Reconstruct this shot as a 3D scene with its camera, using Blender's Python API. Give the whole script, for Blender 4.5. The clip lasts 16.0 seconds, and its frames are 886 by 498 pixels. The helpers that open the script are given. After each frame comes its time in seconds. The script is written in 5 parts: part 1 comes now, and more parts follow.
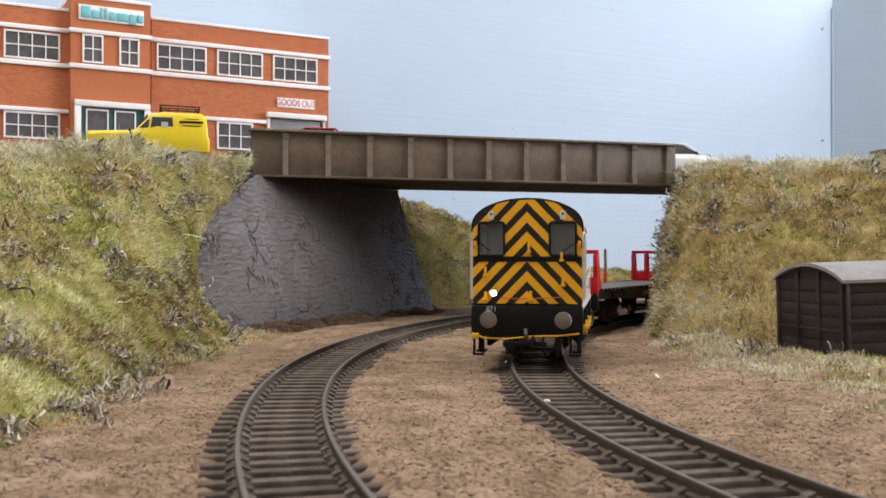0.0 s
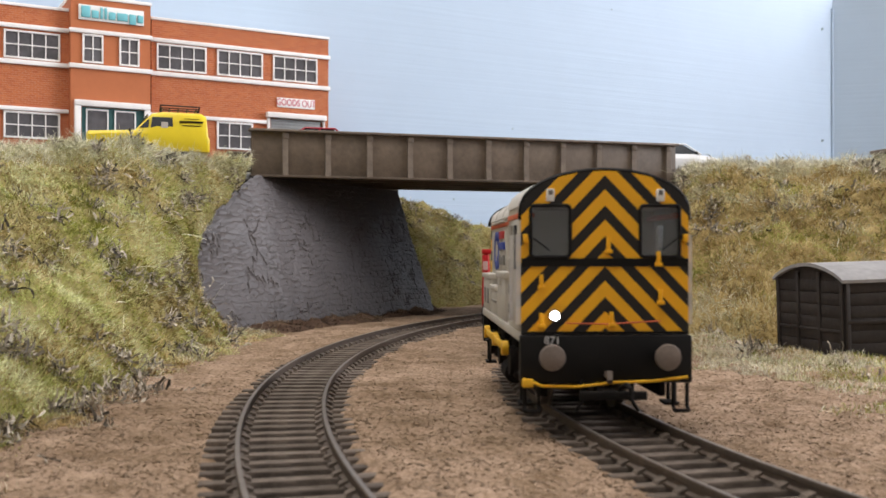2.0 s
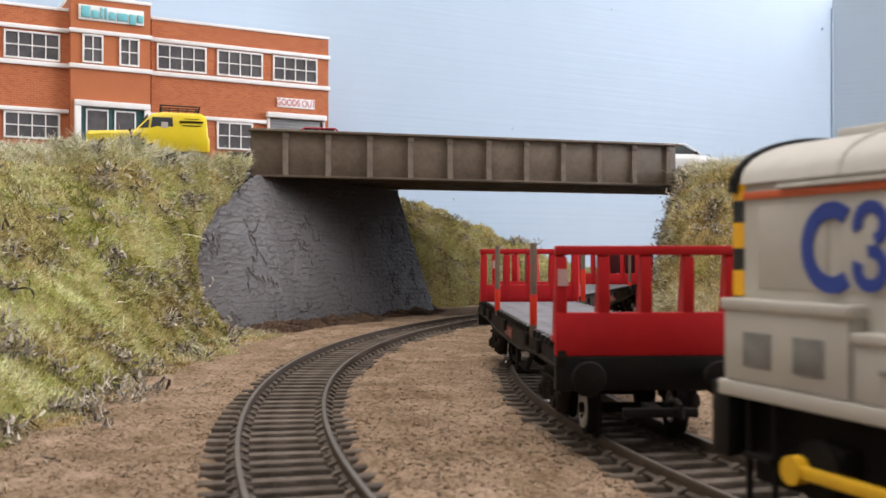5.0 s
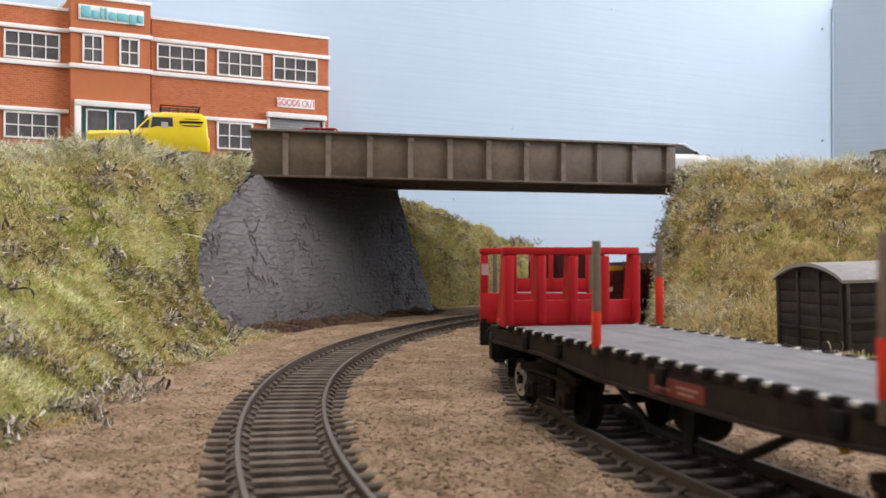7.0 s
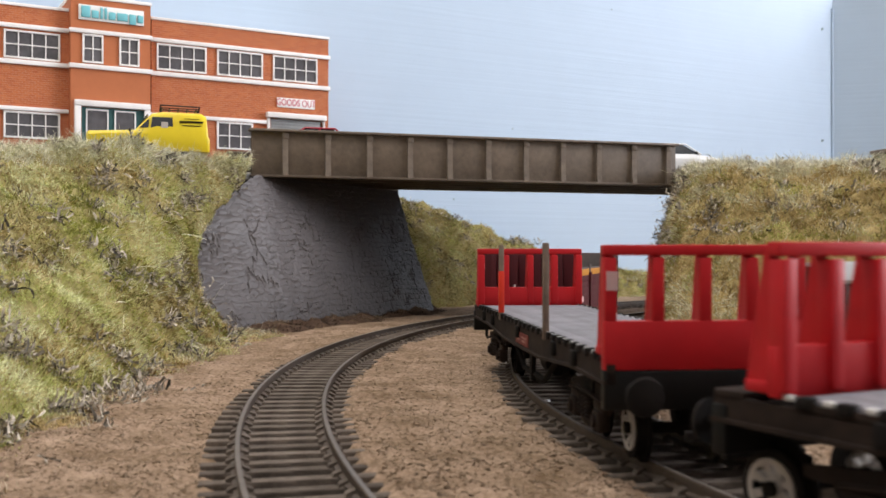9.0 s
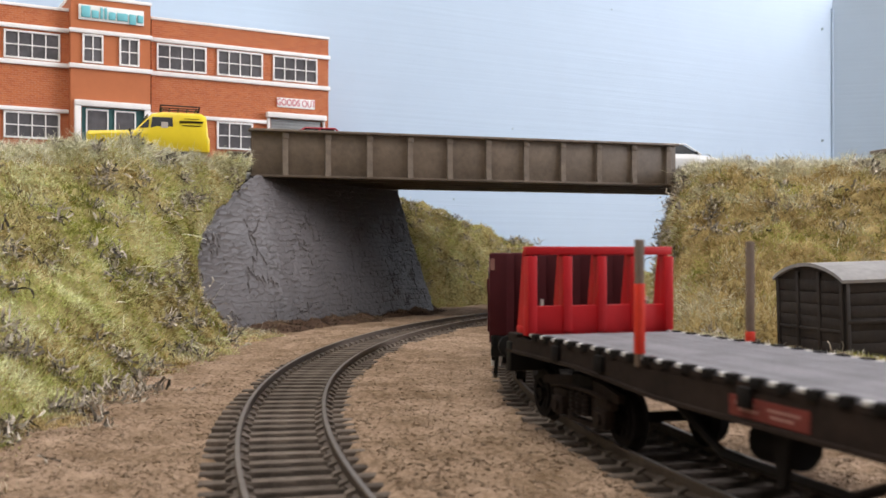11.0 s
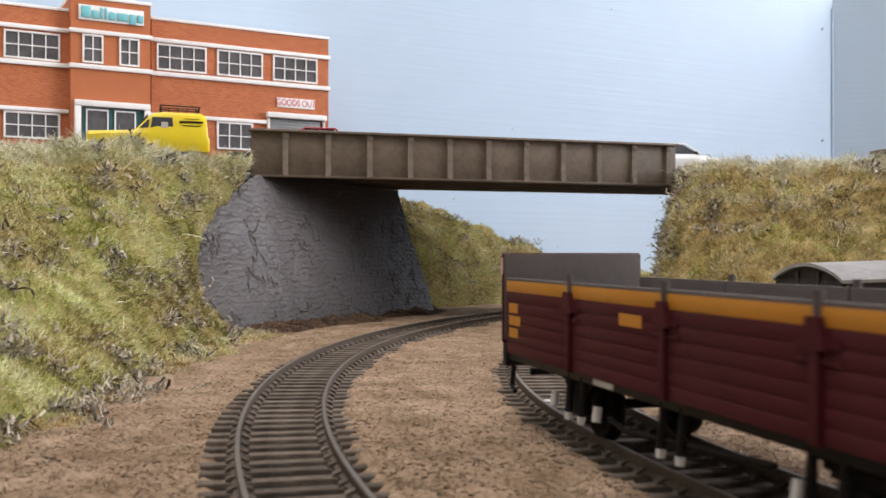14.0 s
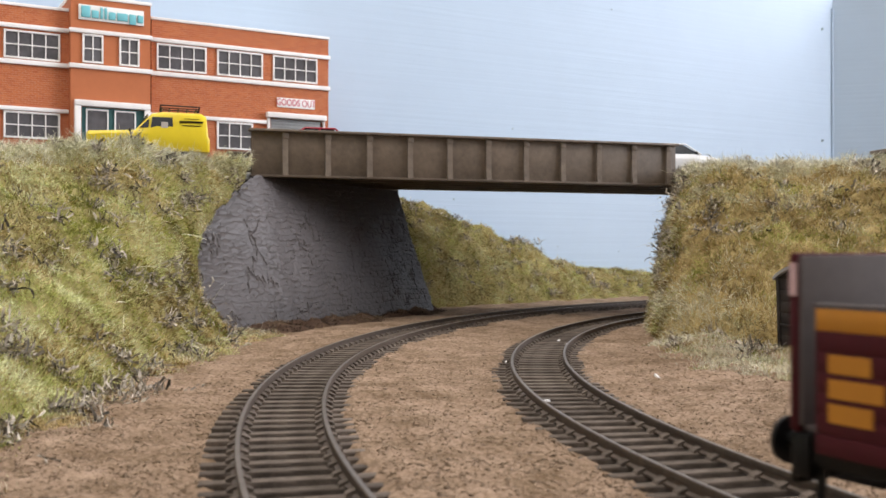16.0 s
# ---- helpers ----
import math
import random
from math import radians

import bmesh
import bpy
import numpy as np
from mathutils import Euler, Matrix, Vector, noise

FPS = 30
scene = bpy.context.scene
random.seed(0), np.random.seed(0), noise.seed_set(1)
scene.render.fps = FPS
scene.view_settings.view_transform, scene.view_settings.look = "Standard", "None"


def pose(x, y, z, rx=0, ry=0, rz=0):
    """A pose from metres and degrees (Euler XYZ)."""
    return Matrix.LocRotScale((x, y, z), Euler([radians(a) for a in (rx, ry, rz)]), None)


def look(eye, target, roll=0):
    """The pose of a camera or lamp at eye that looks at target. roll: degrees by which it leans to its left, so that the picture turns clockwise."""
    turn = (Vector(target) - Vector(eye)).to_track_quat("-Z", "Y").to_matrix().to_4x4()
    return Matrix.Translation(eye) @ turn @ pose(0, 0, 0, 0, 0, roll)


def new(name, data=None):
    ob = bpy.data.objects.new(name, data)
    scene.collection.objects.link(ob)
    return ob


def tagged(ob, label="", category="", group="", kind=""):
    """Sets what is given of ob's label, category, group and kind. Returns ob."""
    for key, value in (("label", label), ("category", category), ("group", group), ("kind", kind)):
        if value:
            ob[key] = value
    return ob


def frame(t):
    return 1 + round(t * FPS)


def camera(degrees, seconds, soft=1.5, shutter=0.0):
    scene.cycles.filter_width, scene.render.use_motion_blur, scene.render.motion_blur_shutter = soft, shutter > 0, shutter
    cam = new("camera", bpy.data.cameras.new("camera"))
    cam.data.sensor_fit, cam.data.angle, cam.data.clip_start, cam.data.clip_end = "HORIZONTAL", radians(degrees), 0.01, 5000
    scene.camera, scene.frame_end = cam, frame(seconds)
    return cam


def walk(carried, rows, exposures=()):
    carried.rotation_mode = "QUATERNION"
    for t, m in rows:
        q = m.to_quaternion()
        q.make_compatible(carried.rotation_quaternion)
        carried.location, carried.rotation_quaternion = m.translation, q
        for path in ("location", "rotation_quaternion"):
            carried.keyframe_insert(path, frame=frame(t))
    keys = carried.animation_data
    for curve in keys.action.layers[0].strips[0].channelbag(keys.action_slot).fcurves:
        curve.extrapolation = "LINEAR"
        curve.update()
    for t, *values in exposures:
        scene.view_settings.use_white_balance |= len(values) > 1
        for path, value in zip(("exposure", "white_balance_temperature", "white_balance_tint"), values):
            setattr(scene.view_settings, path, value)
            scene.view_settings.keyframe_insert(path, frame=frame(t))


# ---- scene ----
cam = camera(47.66, 16.0, 1.6, 0.5)
EYE = pose(0, 0, 0.0343, 90.22, 0, 0)
walk(cam, [(0.0, EYE), (16.0, EYE)])
cam.data.dof.use_dof, cam.data.dof.focus_distance, cam.data.dof.aperture_fstop = True, 0.42, 62

# ---- light: a railway room, daylight from an unseen window, two added fill lamps ----
world = bpy.data.worlds.new("room_air")
scene.world = world
world.use_nodes = True
sky = world.node_tree.nodes.new("ShaderNodeTexSky")
sky.sky_type, sky.sun_disc, sky.sun_elevation, sky.sun_rotation = "NISHITA", False, radians(40), radians(200)
world.node_tree.links.new(sky.outputs[0], world.node_tree.nodes["Background"].inputs[0])
world.node_tree.nodes["Background"].inputs[1].default_value = 0.1
scene.view_settings.exposure = 0.08


def area_lamp(name, eye, target, sx, sy, watts, color):
    data = bpy.data.lights.new(name, "AREA")
    data.shape, data.size, data.size_y, data.energy, data.color = "RECTANGLE", sx, sy, watts, color
    ob = new(name, data)
    ob.matrix_world = look(eye, target)
    return ob


# unseen lamp added out front to brighten faces turned towards the camera
area_lamp("front_fill_light", (-0.25, 0.02, 0.95), (-0.08, 0.5, 0), 1.0, 0.5, 7.5, (1.0, 0.965, 0.93))
# unseen overhead lamp added to brighten the ground and board behind the bridge
area_lamp("rear_fill_light", (-0.2, 0.76, 1.44), (-0.1, 0.75, 0), 0.9, 0.5, 7.0, (1.0, 0.98, 0.97))
area_lamp("window_light", (1.75, 0.60, 0.6), (-0.05, 0.5, 0.03), 1.0, 0.7, 42, (0.93, 0.93, 1.0))


# ---- materials ----
def material(name, color, rough=0.7, metal=0.0, vary=0.15, scale=200.0, bump=0.0, fine=0.0, spec=0.4, color2=None, island=0.0, rand=0.0, ratio=7.0, weight=0.5):
    """Principled surface with two scales of noise; sizes are per metre."""
    m = bpy.data.materials.new(name)
    m.use_nodes = True
    nt = m.node_tree
    bs = nt.nodes["Principled BSDF"]
    bs.inputs["Roughness"].default_value, bs.inputs["Metallic"].default_value = rough, metal
    bs.inputs["Specular IOR Level"].default_value = spec
    geo = nt.nodes.new("ShaderNodeTexCoord")
    n1 = nt.nodes.new("ShaderNodeTexNoise")
    n1.inputs["Scale"].default_value, n1.inputs["Detail"].default_value = scale, 6
    n2 = nt.nodes.new("ShaderNodeTexNoise")
    n2.inputs["Scale"].default_value, n2.inputs["Detail"].default_value = scale * ratio, 4
    for n in (n1, n2):
        nt.links.new(geo.outputs["Object"], n.inputs["Vector"])
    add = nt.nodes.new("ShaderNodeMath")
    add.operation = "MULTIPLY_ADD"
    nt.links.new(n2.outputs[0], add.inputs[0])
    add.inputs[1].default_value = weight
    nt.links.new(n1.outputs[0], add.inputs[2])
    ramp = nt.nodes.new("ShaderNodeMapRange")
    ramp.inputs[1].default_value, ramp.inputs[2].default_value = 0.5 + 0.5 * weight - 0.27, 0.5 + 0.5 * weight + 0.27
    nt.links.new(add.outputs[0], ramp.inputs[0])
    mix = nt.nodes.new("ShaderNodeMix")
    mix.data_type = "RGBA"
    c2 = color2 or [c * (1 - vary) for c in color]
    c1 = color if color2 else [min(1, c * (1 + vary)) for c in color]
    mix.inputs[6].default_value, mix.inputs[7].default_value = (*c2, 1), (*c1, 1)
    nt.links.new(ramp.outputs[0], mix.inputs[0])
    out = mix.outputs[2]
    if island or rand:
        info = nt.nodes.new("ShaderNodeNewGeometry") if island else nt.nodes.new("ShaderNodeObjectInfo")
        hsv = nt.nodes.new("ShaderNodeHueSaturation")
        mr = nt.nodes.new("ShaderNodeMapRange")
        amount = island or rand
        mr.inputs[3].default_value, mr.inputs[4].default_value = 1 - amount, 1 + amount
        nt.links.new(info.outputs["Random Per Island" if island else "Random"], mr.inputs[0])
        nt.links.new(mr.outputs[0], hsv.inputs["Value"])
        nt.links.new(out, hsv.inputs["Color"])
        out = hsv.outputs[0]
    nt.links.new(out, bs.inputs["Base Color"])
    if bump:
        b = nt.nodes.new("ShaderNodeBump")
        b.inputs["Strength"].default_value, b.inputs["Distance"].default_value = bump, 0.0006
        nt.links.new(add.outputs[0], b.inputs["Height"])
        nt.links.new(b.outputs[0], bs.inputs["Normal"])
    return m


def grass_material(name, a, b, c, scale=22.0, spread=0.32):
    """Fibres: three colours in soft patches, each fibre a little lighter or darker."""
    m = bpy.data.materials.new(name)
    m.use_nodes = True
    nt = m.node_tree
    bs = nt.nodes["Principled BSDF"]
    bs.inputs["Roughness"].default_value = 0.75
    bs.inputs["Specular IOR Level"].default_value = 0.25
    geo = nt.nodes.new("ShaderNodeNewGeometry")
    n1 = nt.nodes.new("ShaderNodeTexNoise")
    n1.inputs["Scale"].default_value, n1.inputs["Detail"].default_value = scale, 3
    nt.links.new(geo.outputs["Position"], n1.inputs["Vector"])
    off = nt.nodes.new("ShaderNodeMath")
    off.operation = "MULTIPLY_ADD"
    nt.links.new(geo.outputs["Random Per Island"], off.inputs[0])
    off.inputs[1].default_value = 0.26
    wide = nt.nodes.new("ShaderNodeMapRange")
    wide.inputs[1].default_value, wide.inputs[2].default_value = 0.35, 0.65
    wide.inputs[3].default_value, wide.inputs[4].default_value = -0.10, 0.84
    nt.links.new(n1.outputs[0], wide.inputs[0])
    nt.links.new(wide.outputs[0], off.inputs[2])
    ramp = nt.nodes.new("ShaderNodeValToRGB")
    e = ramp.color_ramp.elements
    tones = [[k * 0.75 for k in a], a, b, c, [min(1, k * 1.12) for k in c], [k * 0.8 for k in b]]
    e[0].position, e[0].color = 0.10, (*tones[0], 1)
    e[1].position, e[1].color = 0.95, (*tones[5], 1)
    for pos, tone in zip((0.28, 0.48, 0.66, 0.80), tones[1:5]):
        e.new(pos).color = (*tone, 1)
    nt.links.new(off.outputs[0], ramp.inputs[0])
    hsv = nt.nodes.new("ShaderNodeHueSaturation")
    mr = nt.nodes.new("ShaderNodeMapRange")
    mr.inputs[3].default_value, mr.inputs[4].default_value = 1 - spread, 1 + spread
    nt.links.new(geo.outputs["Random Per Island"], mr.inputs[0])
    nt.links.new(mr.outputs[0], hsv.inputs["Value"])
    nt.links.new(ramp.outputs[0], hsv.inputs["Color"])
    nt.links.new(hsv.outputs[0], bs.inputs["Base Color"])
    return m


M_BALLAST = material("ballast_brown", (0.38, 0.268, 0.188), 0.95, 0, 0, 90, 1.0, color2=(0.15, 0.097, 0.055), spec=0.15, ratio=9, weight=1.0)
M_GRAIN = material("ballast_grain", (0.38, 0.28, 0.19), 0.95, 0, 0, 70, color2=(0.19, 0.125, 0.08), island=0.42, spec=0.15, ratio=11)
# near-black: the shade in the gaps between sleepers is put into this colour
M_BED = material("shaded_track_bed", (0.014, 0.011, 0.009), 0.95, 0, 0.5, 300, 0.8, spec=0.1)
M_SLEEPER = material("weathered_sleeper", (0.135, 0.108, 0.088), 0.9, 0, 0.4, 400, 0.6, rand=0.25, spec=0.15)
M_RAIL = material("rusty_rail", (0.085, 0.062, 0.046), 0.6, 0.1, 0.3, 500, 0.2)
M_RAILTOP = material("dull_steel", (0.18, 0.155, 0.135), 0.42, 0.5, 0.2, 300)
M_EARTH = material("bank_earth", (0.34, 0.29, 0.12), 0.95, 0, 0, 75, 1.0, color2=(0.16, 0.13, 0.05), spec=0.1, ratio=7, weight=1.0)
M_STRAW_EARTH = material("straw_bank_earth", (0.42, 0.32, 0.14), 0.95, 0, 0, 75, 1.0, color2=(0.20, 0.14, 0.055), spec=0.1, ratio=7, weight=1.0)
M_GRASS = grass_material("green_grass", (0.22, 0.24, 0.03), (0.36, 0.39, 0.07), (0.50, 0.52, 0.15), 60, 0.25)
M_OLIVE = grass_material("olive_grass", (0.13, 0.092, 0.027), (0.25, 0.185, 0.058), (0.38, 0.29, 0.12), 60, 0.3)
M_LIME = grass_material("lime_grass", (0.52, 0.56, 0.17), (0.70, 0.73, 0.34), (0.82, 0.83, 0.52), 50, 0.2)
M_GRASS_FAR = grass_material("straw_grass", (0.27, 0.175, 0.055), (0.52, 0.375, 0.15), (0.74, 0.60, 0.34), 60, 0.32)
M_GRASS_PALE = grass_material("pale_grass", (0.68, 0.66, 0.44), (0.79, 0.76, 0.58), (0.82, 0.79, 0.64), 30)
M_WEED = material("dry_weed", (0.34, 0.30, 0.245), 0.9, 0, 0.4, 200, island=0.85, spec=0.1)
M_WALL = material("painted_stone_wall", (0.068, 0.057, 0.055), 0.5, 0, 0.22, 60, 0.6, spec=0.45)
M_GIRDER = material("weathered_girder", (0.125, 0.093, 0.066), 0.6, 0, 0.35, 60, 0.35)
M_GIRDER_EDGE = material("worn_girder_edge", (0.165, 0.13, 0.10), 0.6, 0, 0.3, 200, 0.2)
M_ROAD = material("model_tarmac", (0.19, 0.185, 0.18), 0.9, 0, 0.15, 150, 0.3)
M_WHITE = material("white_card", (0.82, 0.79, 0.77), 0.7, 0, 0.05, 80)
M_YELLOW = material("yellow_paint", (0.78, 0.60, 0.02), 0.35, 0, 0.06, 60, spec=0.5)
M_BLACK = material("black_paint", (0.006, 0.0056, 0.0054), 0.5, 0, 0.3, 150, spec=0.22)
M_DARK = material("grimy_underframe", (0.011, 0.009, 0.008), 0.85, 0, 0.4, 200, 0.3, spec=0.15)


def backdrop_material():
    m = material("painted_sky_board", (0.45, 0.56, 0.685), 0.6, 0, 0.03, 6, 0.0, spec=0.35)
    nt = m.node_tree
    bs = nt.nodes["Principled BSDF"]
    tc = nt.nodes.new("ShaderNodeTexCoord")
    mp = nt.nodes.new("ShaderNodeMapping")
    mp.inputs["Scale"].default_value = (3, 3, 170)
    n = nt.nodes.new("ShaderNodeTexNoise")
    n.inputs["Scale"].default_value, n.inputs["Detail"].default_value = 2.0, 5
    b = nt.nodes.new("ShaderNodeBump")
    b.inputs["Strength"].default_value, b.inputs["Distance"].default_value = 0.17, 0.0012
    nt.links.new(tc.outputs["Object"], mp.inputs[0])
    nt.links.new(mp.outputs[0], n.inputs["Vector"])
    nt.links.new(n.outputs[0], b.inputs["Height"])
    nt.links.new(b.outputs[0], bs.inputs["Normal"])
    return m


M_SKY = backdrop_material()


def brick_material():
    m = material("printed_brick_card", (0.46, 0.135, 0.05), 0.75, 0, 0.1, 40, spec=0.25)
    nt = m.node_tree
    bs = nt.nodes["Principled BSDF"]
    tc = nt.nodes.new("ShaderNodeTexCoord")
    mp = nt.nodes.new("ShaderNodeMapping")
    mp.inputs["Rotation"].default_value = (radians(90), 0, 0)
    br = nt.nodes.new("ShaderNodeTexBrick")
    for key, value in (("Scale", 1.0), ("Brick Width", 0.0036), ("Row Height", 0.0013), ("Mortar Size", 0.00012), ("Mortar Smooth", 0.3)):
        br.inputs[key].default_value = value
    br.inputs["Color1"].default_value = (0.50, 0.150, 0.055, 1)
    br.inputs["Color2"].default_value = (0.40, 0.105, 0.04, 1)
    br.inputs["Mortar"].default_value = (0.50, 0.24, 0.14, 1)
    nt.links.new(tc.outputs["Object"], mp.inputs[0])
    nt.links.new(mp.outputs[0], br.inputs["Vector"])
    nt.links.new(br.outputs[0], bs.inputs["Base Color"])
    return m


M_BRICK = brick_material()
M_PLAIN_BRICK = material("plain_brick_card", (0.47, 0.155, 0.065), 0.75, 0, 0.06, 50, spec=0.25)
M_GLASS = material("printed_window_glass", (0.105, 0.10, 0.105), 0.25, 0, 0.35, 40, spec=0.5)


# ---- mesh helpers: all lengths in millimetres ----
def finish(bm, name, mat, angle=0.6):
    for v in bm.verts:
        v.co *= 0.001
    bm.normal_update()
    for e in bm.edges:
        e.smooth = len(e.link_faces) == 2 and e.calc_face_angle(3.2) < angle
    for f in bm.faces:
        f.smooth = True
    me = bpy.data.meshes.new(name)
    bm.to_mesh(me)
    bm.free()
    for m in (mat if isinstance(mat, (list, tuple)) else [mat]):
        me.materials.append(m)
    return me


def part(name, bm, mat, parent=None, label=""):
    ob = new(name, finish(bm, name, mat))
    if parent:
        ob.parent = parent
    return tagged(ob, label)


def empty(name, label, category, group="", kind="", at=None):
    ob = new(name)
    ob.empty_display_size = 0.01
    if at:
        ob.matrix_world = at
    return tagged(ob, label, category, group, kind)


def mm(x, y, z, rx=0, ry=0, rz=0):
    return pose(x / 1000, y / 1000, z / 1000, rx, ry, rz)


def box(bm, x0, x1, y0, y1, z0, z1, bevel=0.0, mat=0):
    vs = [bm.verts.new((x, y, z)) for z in (z0, z1) for x, y in ((x0, y0), (x1, y0), (x1, y1), (x0, y1))]
    fs = [bm.faces.new([vs[i] for i in q]) for q in ((3, 2, 1, 0), (4, 5, 6, 7), (0, 1, 5, 4), (1, 2, 6, 5), (2, 3, 7, 6), (3, 0, 4, 7))]
    for f in fs:
        f.material_index = mat
    if bevel:
        es = list({e for f in fs for e in f.edges})
        r = bmesh.ops.bevel(bm, geom=es, offset=bevel, segments=2, affect="EDGES", profile=0.5)
        for f in r["faces"]:
            f.material_index = mat
    return bm


def cyl(bm, p0, p1, r0, r1=None, seg=12, mat=0):
    p0, p1 = Vector(p0), Vector(p1)
    r1 = r0 if r1 is None else r1
    q = (p1 - p0).to_track_quat("Z", "Y")
    rings = []
    for p, r in ((p0, r0), (p1, r1)):
        rings.append([bm.verts.new(p + q @ Vector((r * math.cos(2 * math.pi * i / seg), r * math.sin(2 * math.pi * i / seg), 0))) for i in range(seg)])
    fs = [bm.faces.new([rings[0][i], rings[0][(i + 1) % seg], rings[1][(i + 1) % seg], rings[1][i]]) for i in range(seg)]
    fs += [bm.faces.new(rings[0][::-1]), bm.faces.new(rings[1])]
    for f in fs:
        f.material_index = mat
    return bm


def prism(bm, pts, a0, a1, axis="x", mat=0):
    """A closed outline pushed from a0 to a1 along an axis; the outline gives the other two coordinates in order."""
    def at(p, a):
        return {"x": (a, p[0], p[1]), "y": (p[0], a, p[1]), "z": (p[0], p[1], a)}[axis]
    lo, hi = [bm.verts.new(at(p, a0)) for p in pts], [bm.verts.new(at(p, a1)) for p in pts]
    n = len(pts)
    fs = [bm.faces.new(lo[::-1]), bm.faces.new(hi)] + [bm.faces.new([lo[i], lo[(i + 1) % n], hi[(i + 1) % n], hi[i]]) for i in range(n)]
    for f in fs:
        f.material_index = mat
    bmesh.ops.recalc_face_normals(bm, faces=fs)
    return bm


def pipe(bm, pts, r, seg=6):
    for a, b in zip(pts, pts[1:]):
        cyl(bm, a, b, r, seg=seg)
    return bm


def boxed(name, dims, mat, parent, label="", bevel=0.0):
    return part(name, box(bmesh.new(), *dims, bevel), mat, parent, label)


def raw_mesh(name, verts, faces, mats):
    me = bpy.data.meshes.new(name)
    verts = np.asarray(verts, dtype=np.float32) * 0.001
    faces = np.asarray(faces, dtype=np.int32)
    me.vertices.add(len(verts))
    me.vertices.foreach_set("co", verts.ravel())
    k = faces.shape[1]
    me.loops.add(faces.size)
    me.loops.foreach_set("vertex_index", faces.ravel())
    me.polygons.add(len(faces))
    me.polygons.foreach_set("loop_start", np.arange(0, faces.size, k, dtype=np.int32))
    me.update(calc_edges=True)
    for m in mats:
        me.materials.append(m)
    return me


def fbm(x, y, scale, seed=0.0):
    return noise.fractal(Vector((x / scale + seed, y / scale - seed, seed * 1.7)), 1.0, 2.0, 4)


# ---- room, baseboard and sky boards ----
def room():
    bm = bmesh.new()
    box(bm, -1700, 2400, -1700, 2100, -1000, -950)
    tagged(part("floor", bm, material("room_carpet", (0.20, 0.19, 0.18), 0.95, 0, 0.2, 30, 0.3)), "grey carpet floor of the railway room", "floor", kind="structure")
    wallmat = material("room_wall_paint", (0.72, 0.70, 0.66), 0.85, 0, 0.04, 4)
    for name, d in (("wall_west", (-1750, -1700, -1700, 2100)), ("wall_east", (2400, 2450, -1700, 2100)), ("wall_south", (-1750, 2450, -1750, -1700)), ("wall_north", (-1750, 2450, 2100, 2150))):
        tagged(part(name, box(bmesh.new(), *d, -1000, 1500), wallmat), "plain off-white painted room wall", "wall", kind="structure")
    tagged(part("ceiling", box(bmesh.new(), -1750, 2450, -1750, 2150, 1500, 1550), wallmat), "plain white room ceiling", "ceiling", kind="structure")


room()


def sky_boards():
    # the long board runs behind the building, the other turns off at the corner
    corner = Vector((405, 1042))
    d1, d2 = Vector((-0.87, -0.5)).normalized(), Vector((0.95, -0.30)).normalized()
    for name, a, b in (("backdrop_long", corner, corner + d1 * 1500), ("backdrop_return", corner, corner + d2 * 1300)):
        d = (b - a).normalized()
        n = Vector((-d.y, d.x))
        if n.y < 0:
            n = -n
        bm = bmesh.new()
        steps = 24
        rows = []
        for i in range(steps + 1):
            p = a + (b - a) * i / steps
            rows.append([bm.verts.new((p.x + n.x * o, p.y + n.y * o, z)) for o, z in ((0, -60), (0, 298 + 1.0 * fbm(i, 0, 3.0)), (6, 298), (6, -60))])
        for r0, r1 in zip(rows, rows[1:]):
            for j in range(4):
                bm.faces.new([r0[j], r1[j], r1[(j + 1) % 4], r0[(j + 1) % 4]])
        bm.faces.new(rows[0]), bm.faces.new(rows[-1])
        bmesh.ops.recalc_face_normals(bm, faces=bm.faces[:])
        tagged(part(name, bm, M_SKY), "pale blue hand-painted sky backboard with brush strokes", "backdrop", kind="structure")
    bm = bmesh.new()
    for z in (45, 150, 265):
        p = corner + d1 * 14
        cyl(bm, (p.x - 2, p.y - 2.5, z), (p.x - 2, p.y - 0.4, z), 1.4)
    rng = random.Random(9)
    for k in range(14):
        q = corner + d1 * rng.uniform(20, 560)
        z = rng.uniform(30, 270)
        cyl(bm, (q.x + .25, q.y - .45, z), (q.x + .1, q.y - .1, z), rng.uniform(0.3, 0.9), seg=7)
    tagged(part("screw_heads", bm, material("painted_screw", (0.35, 0.45, 0.5), 0.5)), "painted-over screw heads in the sky board", "screws", kind="structure")


sky_boards()


def corner_seam():
    """Uneven filler bead down the joint of the sky boards."""
    bm = bmesh.new()
    pts = [(405 - 0.4 + 0.5 * fbm(k, 0, 2.0, 3.0), 1040.6, -60 + 12 * k) for k in range(30)]
    pipe(bm, pts, 1.1, 6)
    tagged(part("trim", bm, M_SKY), "painted filler bead in the board corner", "trim", kind="structure")


corner_seam()

# ---- the two tracks ----
CX, CY, R_IN = 534.3, 283.8, 505.0
CX2, CY2, R_OUT = 532.0, 293.5, 571.5
BED = -3.6


def on_circle(r, a, cx=CX, cy=CY):
    return cx + r * math.cos(a), cy + r * math.sin(a)


def ground_height(x, y):
    d1 = abs(math.hypot(x - CX, y - CY) - R_IN)
    d2 = abs(math.hypot(x - CX2, y - CY2) - R_OUT)
    d = min(d1, d2)
    k = min(1.0, max(0.0, (d - 10.6) / 2.6))
    return BED - 1.9 + k * (2.7 + 0.9 * fbm(x, y, 28, 3.1) + 0.75 * fbm(x, y, 5, 9.2))


